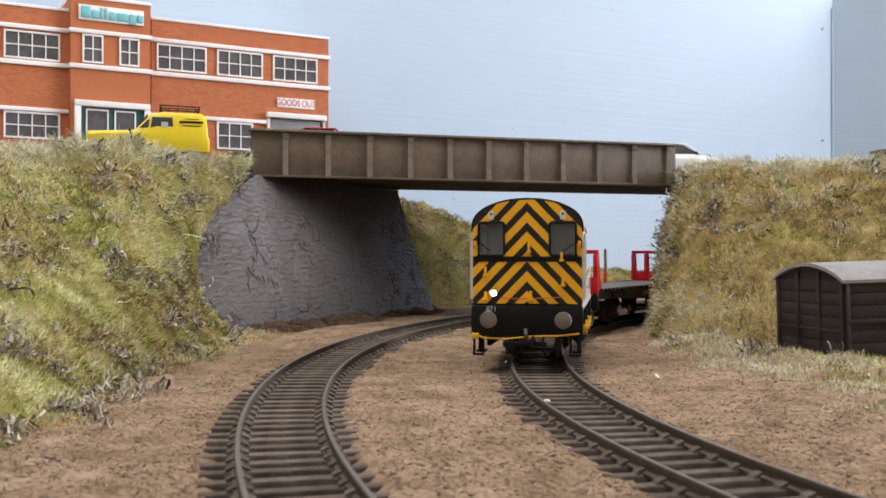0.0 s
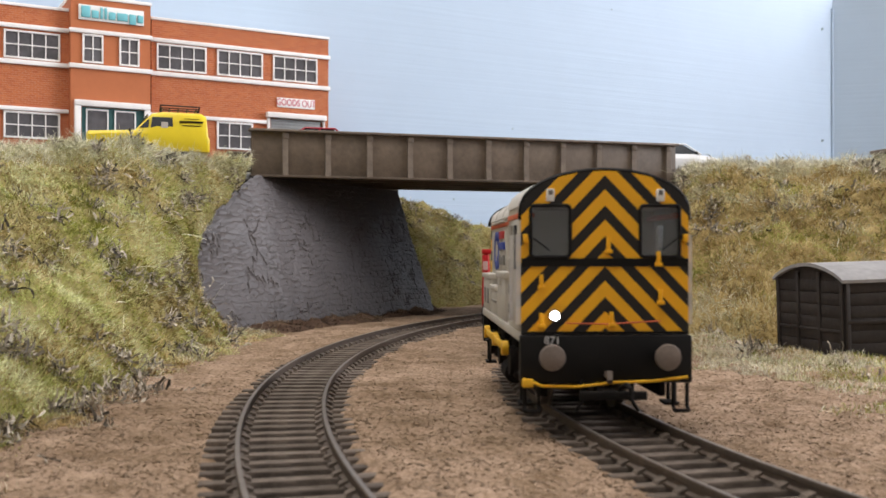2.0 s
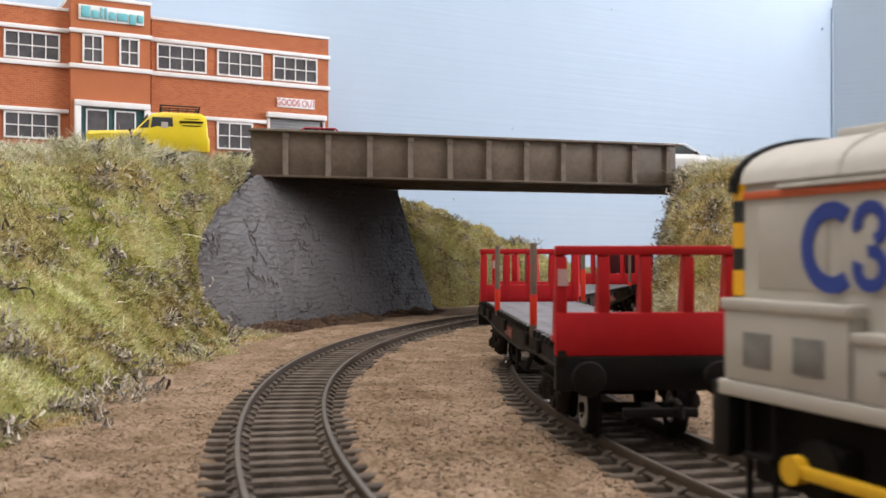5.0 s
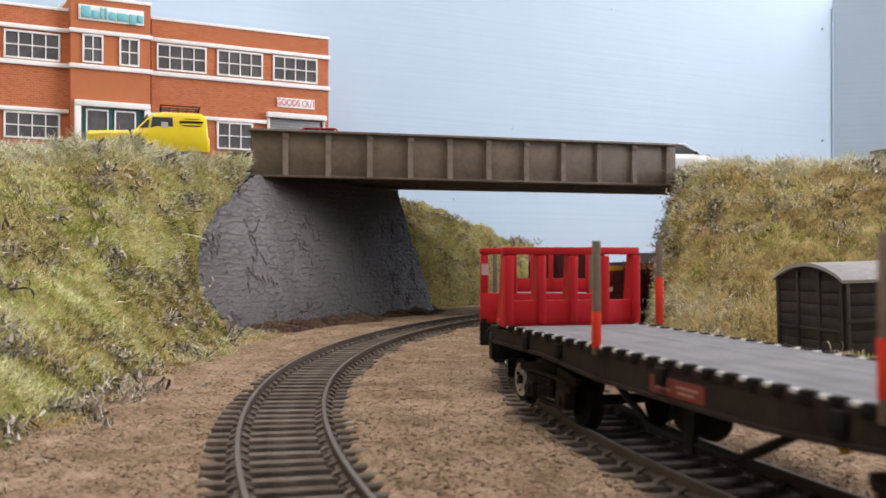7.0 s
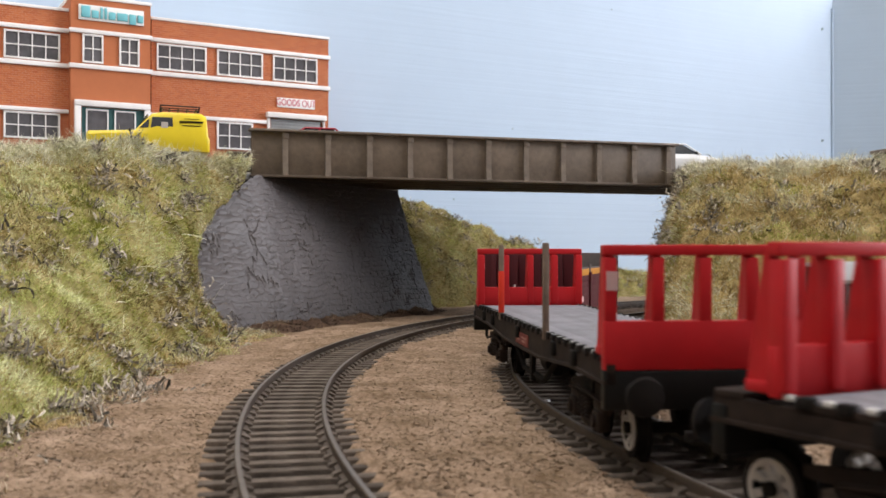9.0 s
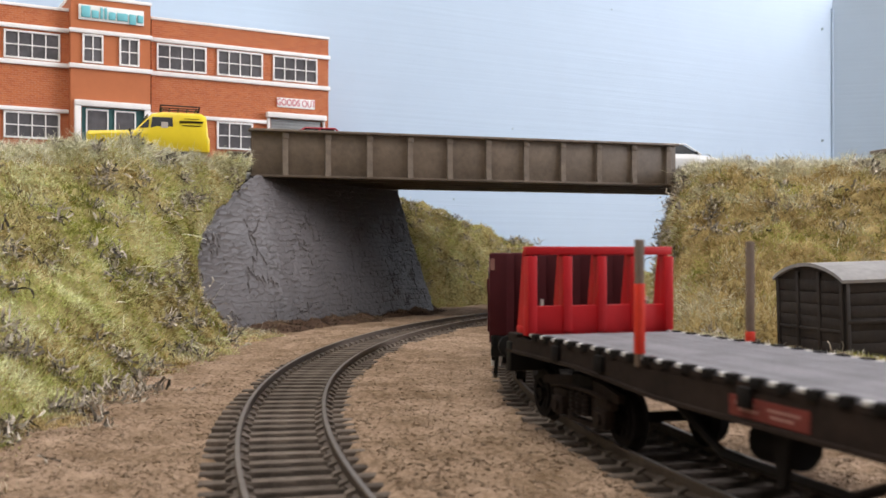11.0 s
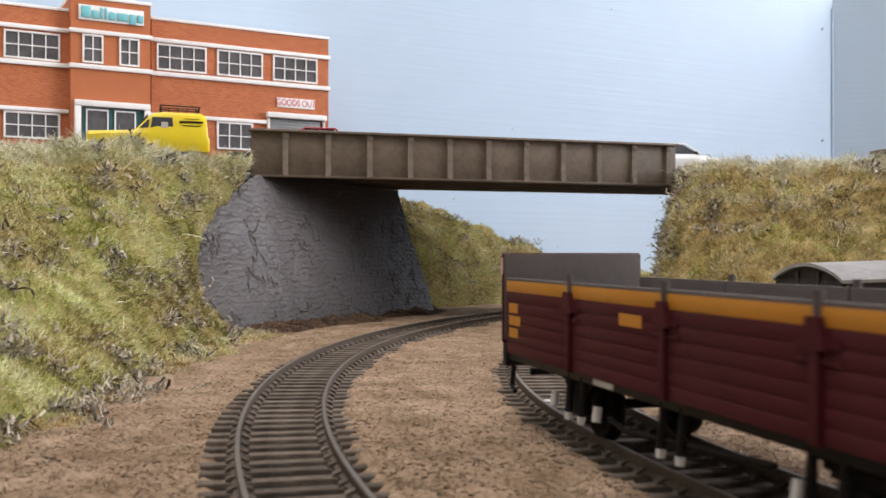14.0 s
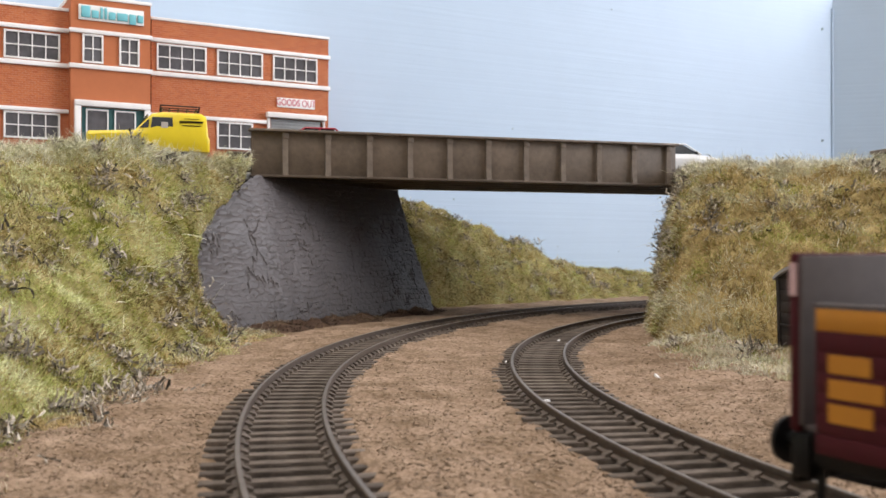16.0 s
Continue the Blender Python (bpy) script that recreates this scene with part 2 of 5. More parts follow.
def axis_steps(stops):
    out = []
    for (a, da), (b, _) in zip(stops, stops[1:]):
        n = max(1, round((b - a) / da))
        out += [a + (b - a) * i / n for i in range(n)]
    return np.array(out + [stops[-1][0]])


def ground():
    xs = axis_steps([(-900, 60), (-200, 4), (-110, 1.6), (200, 5), (300, 60), (1500, 60)])
    ys = axis_steps([(-700, 60), (-60, 8), (80, 1.6), (420, 3), (700, 6), (900, 60), (1500, 60)])
    verts = [(x, y, ground_height(x, y)) for y in ys for x in xs]
    nx = len(xs)
    faces = [(j * nx + i, j * nx + i + 1, (j + 1) * nx + i + 1, (j + 1) * nx + i) for j in range(len(ys) - 1) for i in range(nx - 1)]
    me = raw_mesh("ground", verts, faces, [M_BALLAST])
    me.polygons.foreach_set("use_smooth", [True] * len(me.polygons))
    tagged(new("ground", me), "brown-pink fine ballast spread over the baseboard", "ground", kind="structure")
    # loose grains
    rng = np.random.default_rng(5)
    n = 90000
    y = 95 + 420 * rng.random(n) ** 1.7
    x = (rng.random(n) * 1.05 - 0.5) * 0.9 * y
    keep = []
    for a, b in zip(x, y):
        d = min(abs(math.hypot(a - CX, b - CY) - R_IN), abs(math.hypot(a - CX2, b - CY2) - R_OUT))
        keep.append((d > 14.5 or rng.random() < 0.10) and not (abs(d - 8.3) < 1.6))
    x, y = x[keep], y[keep]
    n = len(x)
    base = np.stack([x, y, [ground_height(a, b) for a, b in zip(x, y)]], 1)
    size = 0.18 + 0.40 * rng.random((n, 1)) ** 2
    tet = rng.normal(size=(n, 4, 3))
    tet /= np.linalg.norm(tet, axis=2, keepdims=True)
    tet = tet * size[:, None] * np.array([1.4, 1.4, 0.5]) + base[:, None] + [0, 0, 0.05]
    f = np.array([(0, 1, 2), (0, 2, 3), (0, 3, 1), (1, 3, 2)])
    faces = (np.arange(n)[:, None, None] * 4 + f).reshape(-1, 3)
    tagged(new("ballast_grains", raw_mesh("ballast_grains", tet.reshape(-1, 3), faces, [M_GRAIN])), "loose fine brown ballast grains between the tracks", "ballast", kind="stuff")


ground()


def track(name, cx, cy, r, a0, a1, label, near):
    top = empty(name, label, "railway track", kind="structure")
    # low sheet coloured as the shade between the sleepers
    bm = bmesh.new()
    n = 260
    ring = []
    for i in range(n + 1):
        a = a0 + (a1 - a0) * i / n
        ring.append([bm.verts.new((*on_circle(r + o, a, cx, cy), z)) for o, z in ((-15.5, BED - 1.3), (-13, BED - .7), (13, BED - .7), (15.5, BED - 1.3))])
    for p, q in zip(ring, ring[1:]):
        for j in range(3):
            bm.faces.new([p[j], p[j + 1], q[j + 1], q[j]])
    part("shaded_track_bed", bm, M_BED, top, "near-black bed with painted shade between sleepers")
    prof = [(-1.1, -2.5), (-1.1, -2.15), (-0.28, -1.9), (-0.28, -0.95), (-0.5, -0.8), (-0.5, -0.12), (-0.38, 0), (0.38, 0), (0.5, -0.12), (0.5, -0.8), (0.28, -0.95), (0.28, -1.9), (1.1, -2.15), (1.1, -2.5)]
    for o in (-8.6, 8.6):
        bm = bmesh.new()
        ring = []
        for i in range(n + 1):
            a = a0 + (a1 - a0) * i / n
            ring.append([bm.verts.new((*on_circle(r + o + u, a, cx, cy), w)) for u, w in prof])
        for p, q in zip(ring, ring[1:]):
            for j in range(len(prof)):
                f = bm.faces.new([p[j], p[(j + 1) % len(prof)], q[(j + 1) % len(prof)], q[j]])
                f.material_index = 1 if j == 6 else 0
        bmesh.ops.recalc_face_normals(bm, faces=bm.faces[:])
        part("rail", bm, [M_RAIL, M_RAILTOP], top, "rust-brown rail with dull steel top")
    # sleepers with their chairs, one mesh shared
    bm = bmesh.new()
    box(bm, -15, 15, -1.5, 1.5, BED - 1.2, -2.55, 0.3)
    for o in (-8.6, 8.6):
        for s in (-1, 1):
            prism(bm, [(o + s * 0.45, -2.6), (o + s * 2.2, -2.6), (o + s * 1.9, -2.0), (o + s * 0.5, -1.5)], -0.95, 0.95, "y")
    me = finish(bm, "sleeper", M_SLEEPER)
    step = 7.2 / r
    count = int((a1 - a0) / step)
    rng = random.Random(7)
    rest = []
    for i in range(count):
        a = a0 + (i + 0.5) * step
        x, y = on_circle(r, a, cx, cy)
        m = mm(x, y, rng.uniform(-.08, .08), 0, rng.uniform(-.3, .3), math.degrees(a) + rng.uniform(-1.5, 1.5))
        if near[0] < a < near[1]:
            ob = new("sleeper", me)
            ob.parent, ob.matrix_basis = top, m
        else:
            rest.append(m)
    if rest:
        vs, fs = [], []
        co = [v.co.copy() for v in me.vertices]
        for m in rest:
            k = len(vs)
            vs += [(m @ c) for c in co]
            fs += [[k + i for i in p.vertices] for p in me.polygons]
        far = bpy.data.meshes.new("far_sleepers")
        far.from_pydata(vs, [], fs)
        far.materials.append(M_SLEEPER)
        ob = tagged(new("far_sleepers", far), "weathered sleepers of the hidden track", kind="stuff")
        ob.parent = top


track("track_1", CX, CY, R_IN, radians(35), radians(300), "curved track with weathered sleepers and rusty rails", (radians(118), radians(208)))
track("track_2", CX2, CY2, R_OUT, radians(70), radians(235), "outer curved track with weathered sleepers passing the abutment", (radians(112), radians(206)))


# ---- banks: toe and crest lines, lofted with a bulging slope ----
def lerp_line(pts, u):
    u = min(max(u, 0), 1) * (len(pts) - 1)
    i = min(int(u), len(pts) - 2)
    k = u - i
    p0, p1, p2, p3 = (Vector(pts[max(0, min(len(pts) - 1, j))]) for j in (i - 1, i, i + 1, i + 2))
    return 0.5 * ((2 * p1) + (p2 - p0) * k + (2 * p0 - 5 * p1 + 4 * p2 - p3) * k * k + (3 * p1 - p0 - 3 * p2 + p3) * k ** 3)


def bank_point(toe, crest, u, v, bulge, seed, rough, pinch=None):
    a, b = lerp_line(toe, u), lerp_line(crest, u)
    p = a.lerp(b, v)
    p.z = a.z + (b.z - a.z) * (v + bulge * math.sin(math.pi * v) * (1 - 0.35 * v))
    if pinch:
        p += Vector(pinch) * (max(0.0, (u - 0.72) / 0.28) ** 1.6 * math.sin(math.pi * v ** 0.62) ** 1.5)
    w = min(1, v * 4) * rough
    p.z += w * (5.0 * fbm(p.x + p.z, p.y, 32, seed) + 4.6 * fbm(p.x, p.y + p.z, 9, seed + 3))
    return p


def bank(name, toe, crest, bulge, seed, label, kinds, count, nu=90, nv=40, rough=1.0, length=(1.3, 3.4), pinch=None, thin=None, earth=None, patches=(), fringe=0):
    """kinds: (fibre material, share, height); patches: (u, v, size u, size v, kind, amount) where one sort was strewn thicker."""
    verts = []
    for j in range(nv + 1):
        for i in range(nu + 1):
            verts.append(bank_point(toe, crest, i / nu, j / nv, bulge, seed, rough, pinch))
    faces = [(j * (nu + 1) + i, j * (nu + 1) + i + 1, (j + 1) * (nu + 1) + i + 1, (j + 1) * (nu + 1) + i) for j in range(nv) for i in range(nu)]
    me = raw_mesh(name, [tuple(v) for v in verts], faces, [earth or M_EARTH])
    me.polygons.foreach_set("use_smooth", [True] * len(me.polygons))
    top = tagged(new(name, me), label, "embankment", kind="structure")
    rng = np.random.default_rng(int(seed * 10))
    V = np.array([tuple(v) for v in verts]).reshape(nv + 1, nu + 1, 3)
    e1, e2 = V[:-1, 1:] - V[:-1, :-1], V[1:, :-1] - V[:-1, :-1]
    nor = np.cross(e1, e2)
    area = np.linalg.norm(nor, axis=2)
    nor = nor / np.maximum(area[..., None], 1e-6)
    nor[nor[..., 2] < 0] *= -1
    # how much of each sort of fibre lies on each facet
    uu, vv = np.meshgrid((np.arange(nu) + 0.5) / nu, (np.arange(nv) + 0.5) / nv)
    mix = []
    for k, (_, share, _) in enumerate(kinds):
        patchy = np.array([noise.fractal(Vector(p / 17) + Vector((seed, k * 7.3, 0)), 1, 2, 4) for p in V[:-1, :-1].reshape(-1, 3)]).reshape(nv, nu)
        w = share * np.exp(3.6 * patchy)
        for pu, pv, su, sv, kind, amount in patches:
            if kind == k:
                w = w + 2.2 * amount * np.exp(-((uu - pu) / su) ** 2 - ((vv - pv) / sv) ** 2 + 1.2 * patchy)
        mix.append(w)
    mix = np.cumsum(np.array(mix), 0)
    mix = mix / mix[-1]
    prob = (area / area.sum()).ravel()
    n = int(count)
    pick = rng.choice(len(prob), n, p=prob)
    j, i = np.divmod(pick, nu)
    s, t = rng.random((n, 1)), rng.random((n, 1))
    base = V[j, i] + e1[j, i] * s + e2[j, i] * t
    vpos = (j + t[:, 0]) / nv
    keep = np.ones(n, bool)
    if thin:
        keep = rng.random(n) < np.array([thin(p, w) for p, w in zip(base, vpos)])
    sort = (rng.random(n)[None] > mix[:, j, i]).sum(0)
    groups = [(mat, keep & (sort == k), tall) for k, (mat, _, tall) in enumerate(kinds)]
    if fringe:
        groups.append((M_GRASS_PALE, (vpos > 0.86 + 0.13 * rng.random(n)) & (rng.random(n) < fringe), 2.2))
    for mat, chosen, tall in groups:
        foot, nn = base[chosen] + rng.normal(size=(int(chosen.sum()), 3)) * 0.15, nor[j, i][chosen]
        m = len(foot)
        lean = rng.normal(size=(m, 3)) * 0.95
        d = nn * 0.7 + np.array([0, 0, 0.45]) + lean
        d /= np.linalg.norm(d, axis=1, keepdims=True)
        side = np.cross(d, rng.normal(size=(m, 3)))
        side /= np.maximum(np.linalg.norm(side, axis=1, keepdims=True), 1e-6)
        L = (length[0] + (length[1] - length[0]) * rng.random((m, 1)) ** 1.5) * tall
        w = 0.05 + 0.045 * rng.random((m, 1))
        droop = np.array([0, 0, -1.0]) * L * 0.22 * rng.random((m, 1))
        tri = np.stack([foot - side * w - nn * .3, foot + side * w - nn * .3, foot + d * L * .6 + side * w * .7, foot + d * L + droop, foot + d * L * .6 - side * w * .7], 1)
        f = np.arange(m)[:, None] * 5 + np.arange(5)[None]
        ob = new("grass", raw_mesh("grass", tri.reshape(-1, 3), f, [mat]))
        ob.parent = top
        tagged(ob, "short static grass fibres", kind="stuff")
    return V, nor


LEFT_TOE = [(-60, 20, -6), (-82, 120, -5.5), (-86, 200, -5.5), (-91, 300, -5), (-93, 385, -5), (-84, 443, -5)]
LEFT_CREST = [(-420, 290, 76), (-330, 330, 77), (-240, 370, 76), (-178, 405, 78.2), (-132, 440, 80.6), (-97, 510, 81)]
RIGHT_TOE = [(132, 610, -5), (114, 545, -5), (98, 478, -5), (94, 415, -5), (125, 392, -5), (180, 392, -5), (300, 380, -5), (520, 330, -5)]
RIGHT_CREST = [(150, 640, 80), (141, 590, 81), (140, 566, 80), (145, 545, 82), (165, 535, 83), (205, 530, 82), (330, 520, 80), (560, 470, 78)]
FAR_TOE = [(-18, 605, -5), (-2, 646, -5), (45, 694, -5), (93, 748, -5), (168, 815, -5), (330, 895, -5)]
FAR_CREST = [(-75, 640, 82), (-33, 672, 76), (26, 726, 51), (60, 775, 40), (120, 840, 22), (300, 960, 16)]
MEADOW = [(M_GRASS, 0.8, 1.0), (M_OLIVE, 0.55, 0.9), (M_LIME, 0.6, 1.05), (M_GRASS_FAR, 0.5, 1.1), (M_GRASS_PALE, 0.08, 1.2)]
STRAW = [(M_GRASS, 0.42, 1.0), (M_OLIVE, 0.5, 1.0), (M_LIME, 0.16, 1.05), (M_GRASS_FAR, 1.2, 1.25), (M_GRASS_PALE, 0.36, 1.4)]
LEFT = bank("embankment_left", LEFT_TOE, LEFT_CREST, 0.10, 1.3, "grass-covered embankment beside the outer track", MEADOW, 330000, pinch=(-27, -5, 0), fringe=1.0, patches=[
    (0.63, 0.95, 0.30, 0.07, 4, 5), (0.79, 0.96, 0.08, 0.06, 2, 4), (0.66, 0.52, 0.035, 0.14, 0, 6), (0.75, 0.75, 0.04, 0.09, 3, 4), (0.74, 0.72, 0.03, 0.07, 1, 4), (0.85, 0.86, 0.03, 0.06, 1, 3),
    (0.59, 0.70, 0.03, 0.09, 2, 3), (0.55, 0.43, 0.035, 0.07, 1, 5), (0.74, 0.50, 0.03, 0.13, 2, 5), (0.88, 0.70, 0.04, 0.12, 2, 3), (0.54, 0.23, 0.05, 0.06, 2, 8), (0.48, 0.23, 0.03, 0.05, 2, 5),
    (0.44, 0.07, 0.035, 0.05, 2, 9), (0.73, 0.15, 0.05, 0.06, 1, 6), (0.64, 0.32, 0.04, 0.07, 0, 4), (0.85, 0.20, 0.06, 0.10, 1, 5), (0.95, 0.05, 0.06, 0.06, 3, 4), (0.50, 0.13, 0.04, 0.03, 3, 4), (0.50, 0.12, 0.05, 0.03, 1, 4)])
RIGHT = bank("embankment_right", RIGHT_TOE, RIGHT_CREST, 0.14, 4.7, "straw-coloured grassy embankment carrying the bridge end", STRAW, 270000, fringe=1.0, length=(1.6, 4.2), earth=M_STRAW_EARTH, patches=[
    (0.47, 0.30, 0.02, 0.10, 0, 3), (0.62, 0.42, 0.025, 0.05, 2, 5), (0.60, 0.38, 0.03, 0.06, 0, 4), (0.68, 0.36, 0.03, 0.06, 0, 4), (0.53, 0.78, 0.04, 0.10, 1, 4), (0.48, 0.47, 0.03, 0.09, 3, 4),
    (0.42, 0.10, 0.06, 0.08, 4, 2), (0.50, 0.13, 0.05, 0.08, 4, 1.5), (0.57, 0.52, 0.03, 0.07, 1, 3), (0.65, 0.95, 0.25, 0.07, 4, 6), (0.71, 0.60, 0.04, 0.10, 1, 3), (0.56, 0.25, 0.03, 0.07, 3, 4), (0.57, 0.08, 0.04, 0.05, 1, 3)])
FAR_TOE, FAR_CREST = ([(x * 1.05, y * 1.05, 34.3 + (z - 34.3) * 1.05) for x, y, z in line] for line in (FAR_TOE, FAR_CREST))
FAR = bank("embankment_far", FAR_TOE, FAR_CREST, 0.12, 8.1, "low grassy embankment behind the outer track", [(M_GRASS, 0.45, 1.0), (M_OLIVE, 0.5, 1.0), (M_LIME, 0.35, 1.1), (M_GRASS_FAR, 1.0, 1.2), (M_GRASS_PALE, 0.12, 1.3)], 120000)
VERGE = bank("verge_grass", [(74, 400, -5), (72, 320, -5), (73, 270, -5.2), (77, 215, -5.2), (84, 175, -5.2), (140, 120, -5.2)], [(100, 425, 0), (110, 395, 1), (128, 345, 0), (160, 310, -1), (230, 300, -1), (330, 300, -1)], 0.0, 3.3, "sparse pale grass spreading over the ballast", [(M_GRASS_FAR, 0.6, 0.7), (M_GRASS_PALE, 1.3, 0.9), (M_GRASS, 0.35, 0.9), (M_OLIVE, 0.15, 0.8)], 110000, 60, 24, 0.35, earth=M_BALLAST, patches=[(0.30, 0.5, 0.12, 0.25, 1, 5), (0.62, 0.5, 0.12, 0.3, 2, 3), (0.50, 0.35, 0.1, 0.2, 1, 3)], thin=lambda p, v: min(1.0, max(0.0, 1.5 * v + 0.22 + 1.3 * fbm(p[0], p[1], 22, 2.0))))
VERGE_WEST = bank("verge_grass", [(-40, 60, -5.4), (-56, 130, -5.3), (-66, 200, -5.2), (-74, 300, -5.2), (-74, 385, -5.2), (-62, 462, -5.2)], [(-84, 60, -3), (-92, 130, -2.5), (-96, 200, -2), (-101, 300, -1), (-103, 385, -1), (-92, 447, -1)], 0.0, 5.2, "thin grass creeping from the bank onto ballast", [(M_GRASS_FAR, 0.8, 0.7), (M_OLIVE, 0.5, 0.8), (M_LIME, 0.9, 0.8), (M_GRASS_PALE, 0.15, 0.8)], 95000, 60, 14, 0.3, earth=M_BALLAST, thin=lambda p, v: min(1.0, max(0.0, 1.5 * v + 0.16 + 1.2 * fbm(p[0], p[1], 20, 6.0))))

M_SOIL = material("dark_soil", (0.085, 0.052, 0.035), 0.95, 0, 0.4, 120, 1.0, spec=0.1)
M_SOILFIBRE = grass_material("soil_fibres", (0.07, 0.045, 0.03), (0.14, 0.09, 0.06), (0.22, 0.16, 0.10), 40)
SOIL = bank("soil_strip", [(-82, 438, -4.4), (-57, 490, -4.3), (-29, 552, -4.3), (8, 632, -4.3)], [(-96, 438, 0), (-77, 490, 0.3), (-49, 552, 0.3), (-6, 646, 0)], 0.0, 9.4, "dark brown soil along the foot of the abutment", [(M_SOILFIBRE, 1.0, 0.6)], 12000, 80, 12, 0.5, earth=M_SOIL)


def white_chips():
    """A few scraps of white plastic beside the inner track."""
    bm = bmesh.new()
    rng = random.Random(4)
    for x, y in ((20, 262), (17, 345), (21.5, 338), (48, 420), (50, 405), (25.5, 250), (64, 300)):
        m = mm(x, y, BED + 0.9, rng.uniform(-30, 30), rng.uniform(-30, 30), rng.uniform(0, 180))
        b2 = box(bmesh.new(), -1.1, 1.1, -0.5, 0.5, -0.35, 0.35, 0.1)
        me = bpy.data.meshes.new("scrap")
        b2.transform(Matrix.Diagonal((rng.uniform(.5, 1.2), 1, 1, 1)))
        b2.transform(Matrix.LocRotScale([1000 * c for c in m.translation], m.to_quaternion(), None))
        b2.to_mesh(me)
        b2.free()
        bm.from_mesh(me)
        bpy.data.meshes.remove(me)
    tagged(part("white_chips", bm, M_WHITE), "tiny white plastic scraps on the ballast", "debris", kind="stuff")


white_chips()


def weeds(name, V, nor, count, seed, label, lo=0.0):
    """Dead twiggy weeds: each clump a spray of bent stems with small curled leaves."""
    rng = np.random.default_rng(seed)
    verts, faces = [], []
    nv, nu = nor.shape[:2]
    size = np.linalg.norm(np.cross(V[:-1, 1:] - V[:-1, :-1], V[1:, :-1] - V[:-1, :-1]), axis=2)
    size[:int(lo * nv)] = 0
    size = size.ravel() / size.sum()
    made = 0
    while made < count:
        j, i = divmod(int(rng.choice(nv * nu, p=size)), nu)
        if noise.fractal(Vector(V[j, i] / 24) + Vector((seed, 0, 0)), 1, 2, 3) < 0.22 * rng.random():
            continue
        made += 1
        base = V[j, i] + nor[j, i] * 0.5
        spread = 0.8 + 3.0 * rng.random() ** 1.5
        for k in range(rng.integers(10, 30)):
            o = base + rng.normal(size=3) * np.array([spread, spread, 0.7])
            d = rng.normal(size=3) + nor[j, i] * 0.7
            d /= np.linalg.norm(d)
            L, w = 0.7 + 1.3 * rng.random(), 0.15 + 0.36 * rng.random() ** 2
            n0 = len(verts)
            for q in range(4):
                s = np.cross(d, rng.normal(size=3))
                s /= np.linalg.norm(s)
                verts += [o - s * w, o + s * w]
                d = d + rng.normal(size=3) * 0.45
                d /= np.linalg.norm(d)
                o = o + d * L
                if q:
                    a = n0 + 2 * q
                    faces.append([a - 2, a - 1, a + 1, a])
    tagged(new(name, raw_mesh(name, verts, faces, [M_WEED])), label, "weeds", kind="stuff")




def stalks(name, V, nor, count, seed, label, lo):
    """Long bleached grass stems lying in shallow arcs over a bank."""
    rng = np.random.default_rng(seed)
    verts, faces = [], []
    nv, nu = nor.shape[:2]
    for _ in range(count):
        j, i = rng.integers(int(lo * nv), nv), rng.integers(0, nu)
        o = V[j, i] + nor[j, i] * 0.4
        d = rng.normal(size=3) + nor[j, i] * 1.2
        d /= np.linalg.norm(d)
        L, w = 1.2 + 1.6 * rng.random(), 0.07 + 0.08 * rng.random()
        s = np.cross(d, nor[j, i] + 0.2)
        s /= np.linalg.norm(s)
        n0 = len(verts)
        for q in range(7):
            k = w * (1 - q / 8)
            verts += [o - s * k, o + s * k]
            if q:
                a = n0 + 2 * q
                faces.append([a - 2, a - 1, a + 1, a])
            d = d + np.array([0, 0, -0.13]) + rng.normal(size=3) * 0.06
            d /= np.linalg.norm(d)
            o = o + d * L
    tagged(new(name, raw_mesh(name, verts, faces, [M_GRASS_PALE])), label, "grass stems", kind="stuff")


stalks("dry_stalks", *LEFT, 120, 31, "long bleached grass stems on the green bank", 0.1)
stalks("dry_stalks", *RIGHT, 150, 32, "long bleached grass stems on the straw bank", 0.3)
weeds("dead_weeds", *LEFT, 520, 11, "dark dead weed clumps scattered over the green grass", 0.02)
weeds("dead_weeds", *RIGHT, 560, 12, "dark dead weed clumps on the straw-coloured bank", 0.25)
weeds("dead_weeds", *FAR, 160, 13, "dark dead weed clumps on the low bank", 0.1)
weeds("dead_weeds", *VERGE, 40, 14, "few dead weeds on the verge", 0.3)
weeds("dead_weeds", *VERGE_WEST, 60, 15, "dead weeds at the foot of the bank", 0.2)


def plateau():
    """The level ground that carries the road and the building, behind the bank crests."""
    for name, outline, z, mat, label in (
        ("road_west", [(-101, 506), (-130, 440), (-178, 405), (-240, 370), (-330, 330), (-420, 290), (-900, 240), (-900, 420), (-75, 640)], 75.6, M_ROAD, "grey model road on top of the embankment"),
        ("road_east", [(140, 566), (165, 537), (205, 532), (330, 522), (560, 472), (900, 440), (900, 760), (150, 640)], 80.5, M_ROAD, "grey model road beyond the bridge"),
    ):
        tagged(part(name, prism(bmesh.new(), outline, z - 4, z, "z"), mat), label, "road", kind="structure")
    tagged(part("building_plinth", prism(bmesh.new(), [(-75, 641), (-30, 676), (-86, 759), (-900, 291), (-900, 421)], 60, 84, "z"), M_ROAD), "raised paved yard under the factory", "yard", kind="structure")


plateau()


# ---- bridge ----
B0, B1 = Vector((-98, 514, 0)), Vector((137, 588, 0))
BD = (B1 - B0).normalized()
BN = Vector((-BD.y, BD.x, 0))
BANG = math.degrees(math.atan2(BD.y, BD.x))
BLEN = (B1 - B0).length


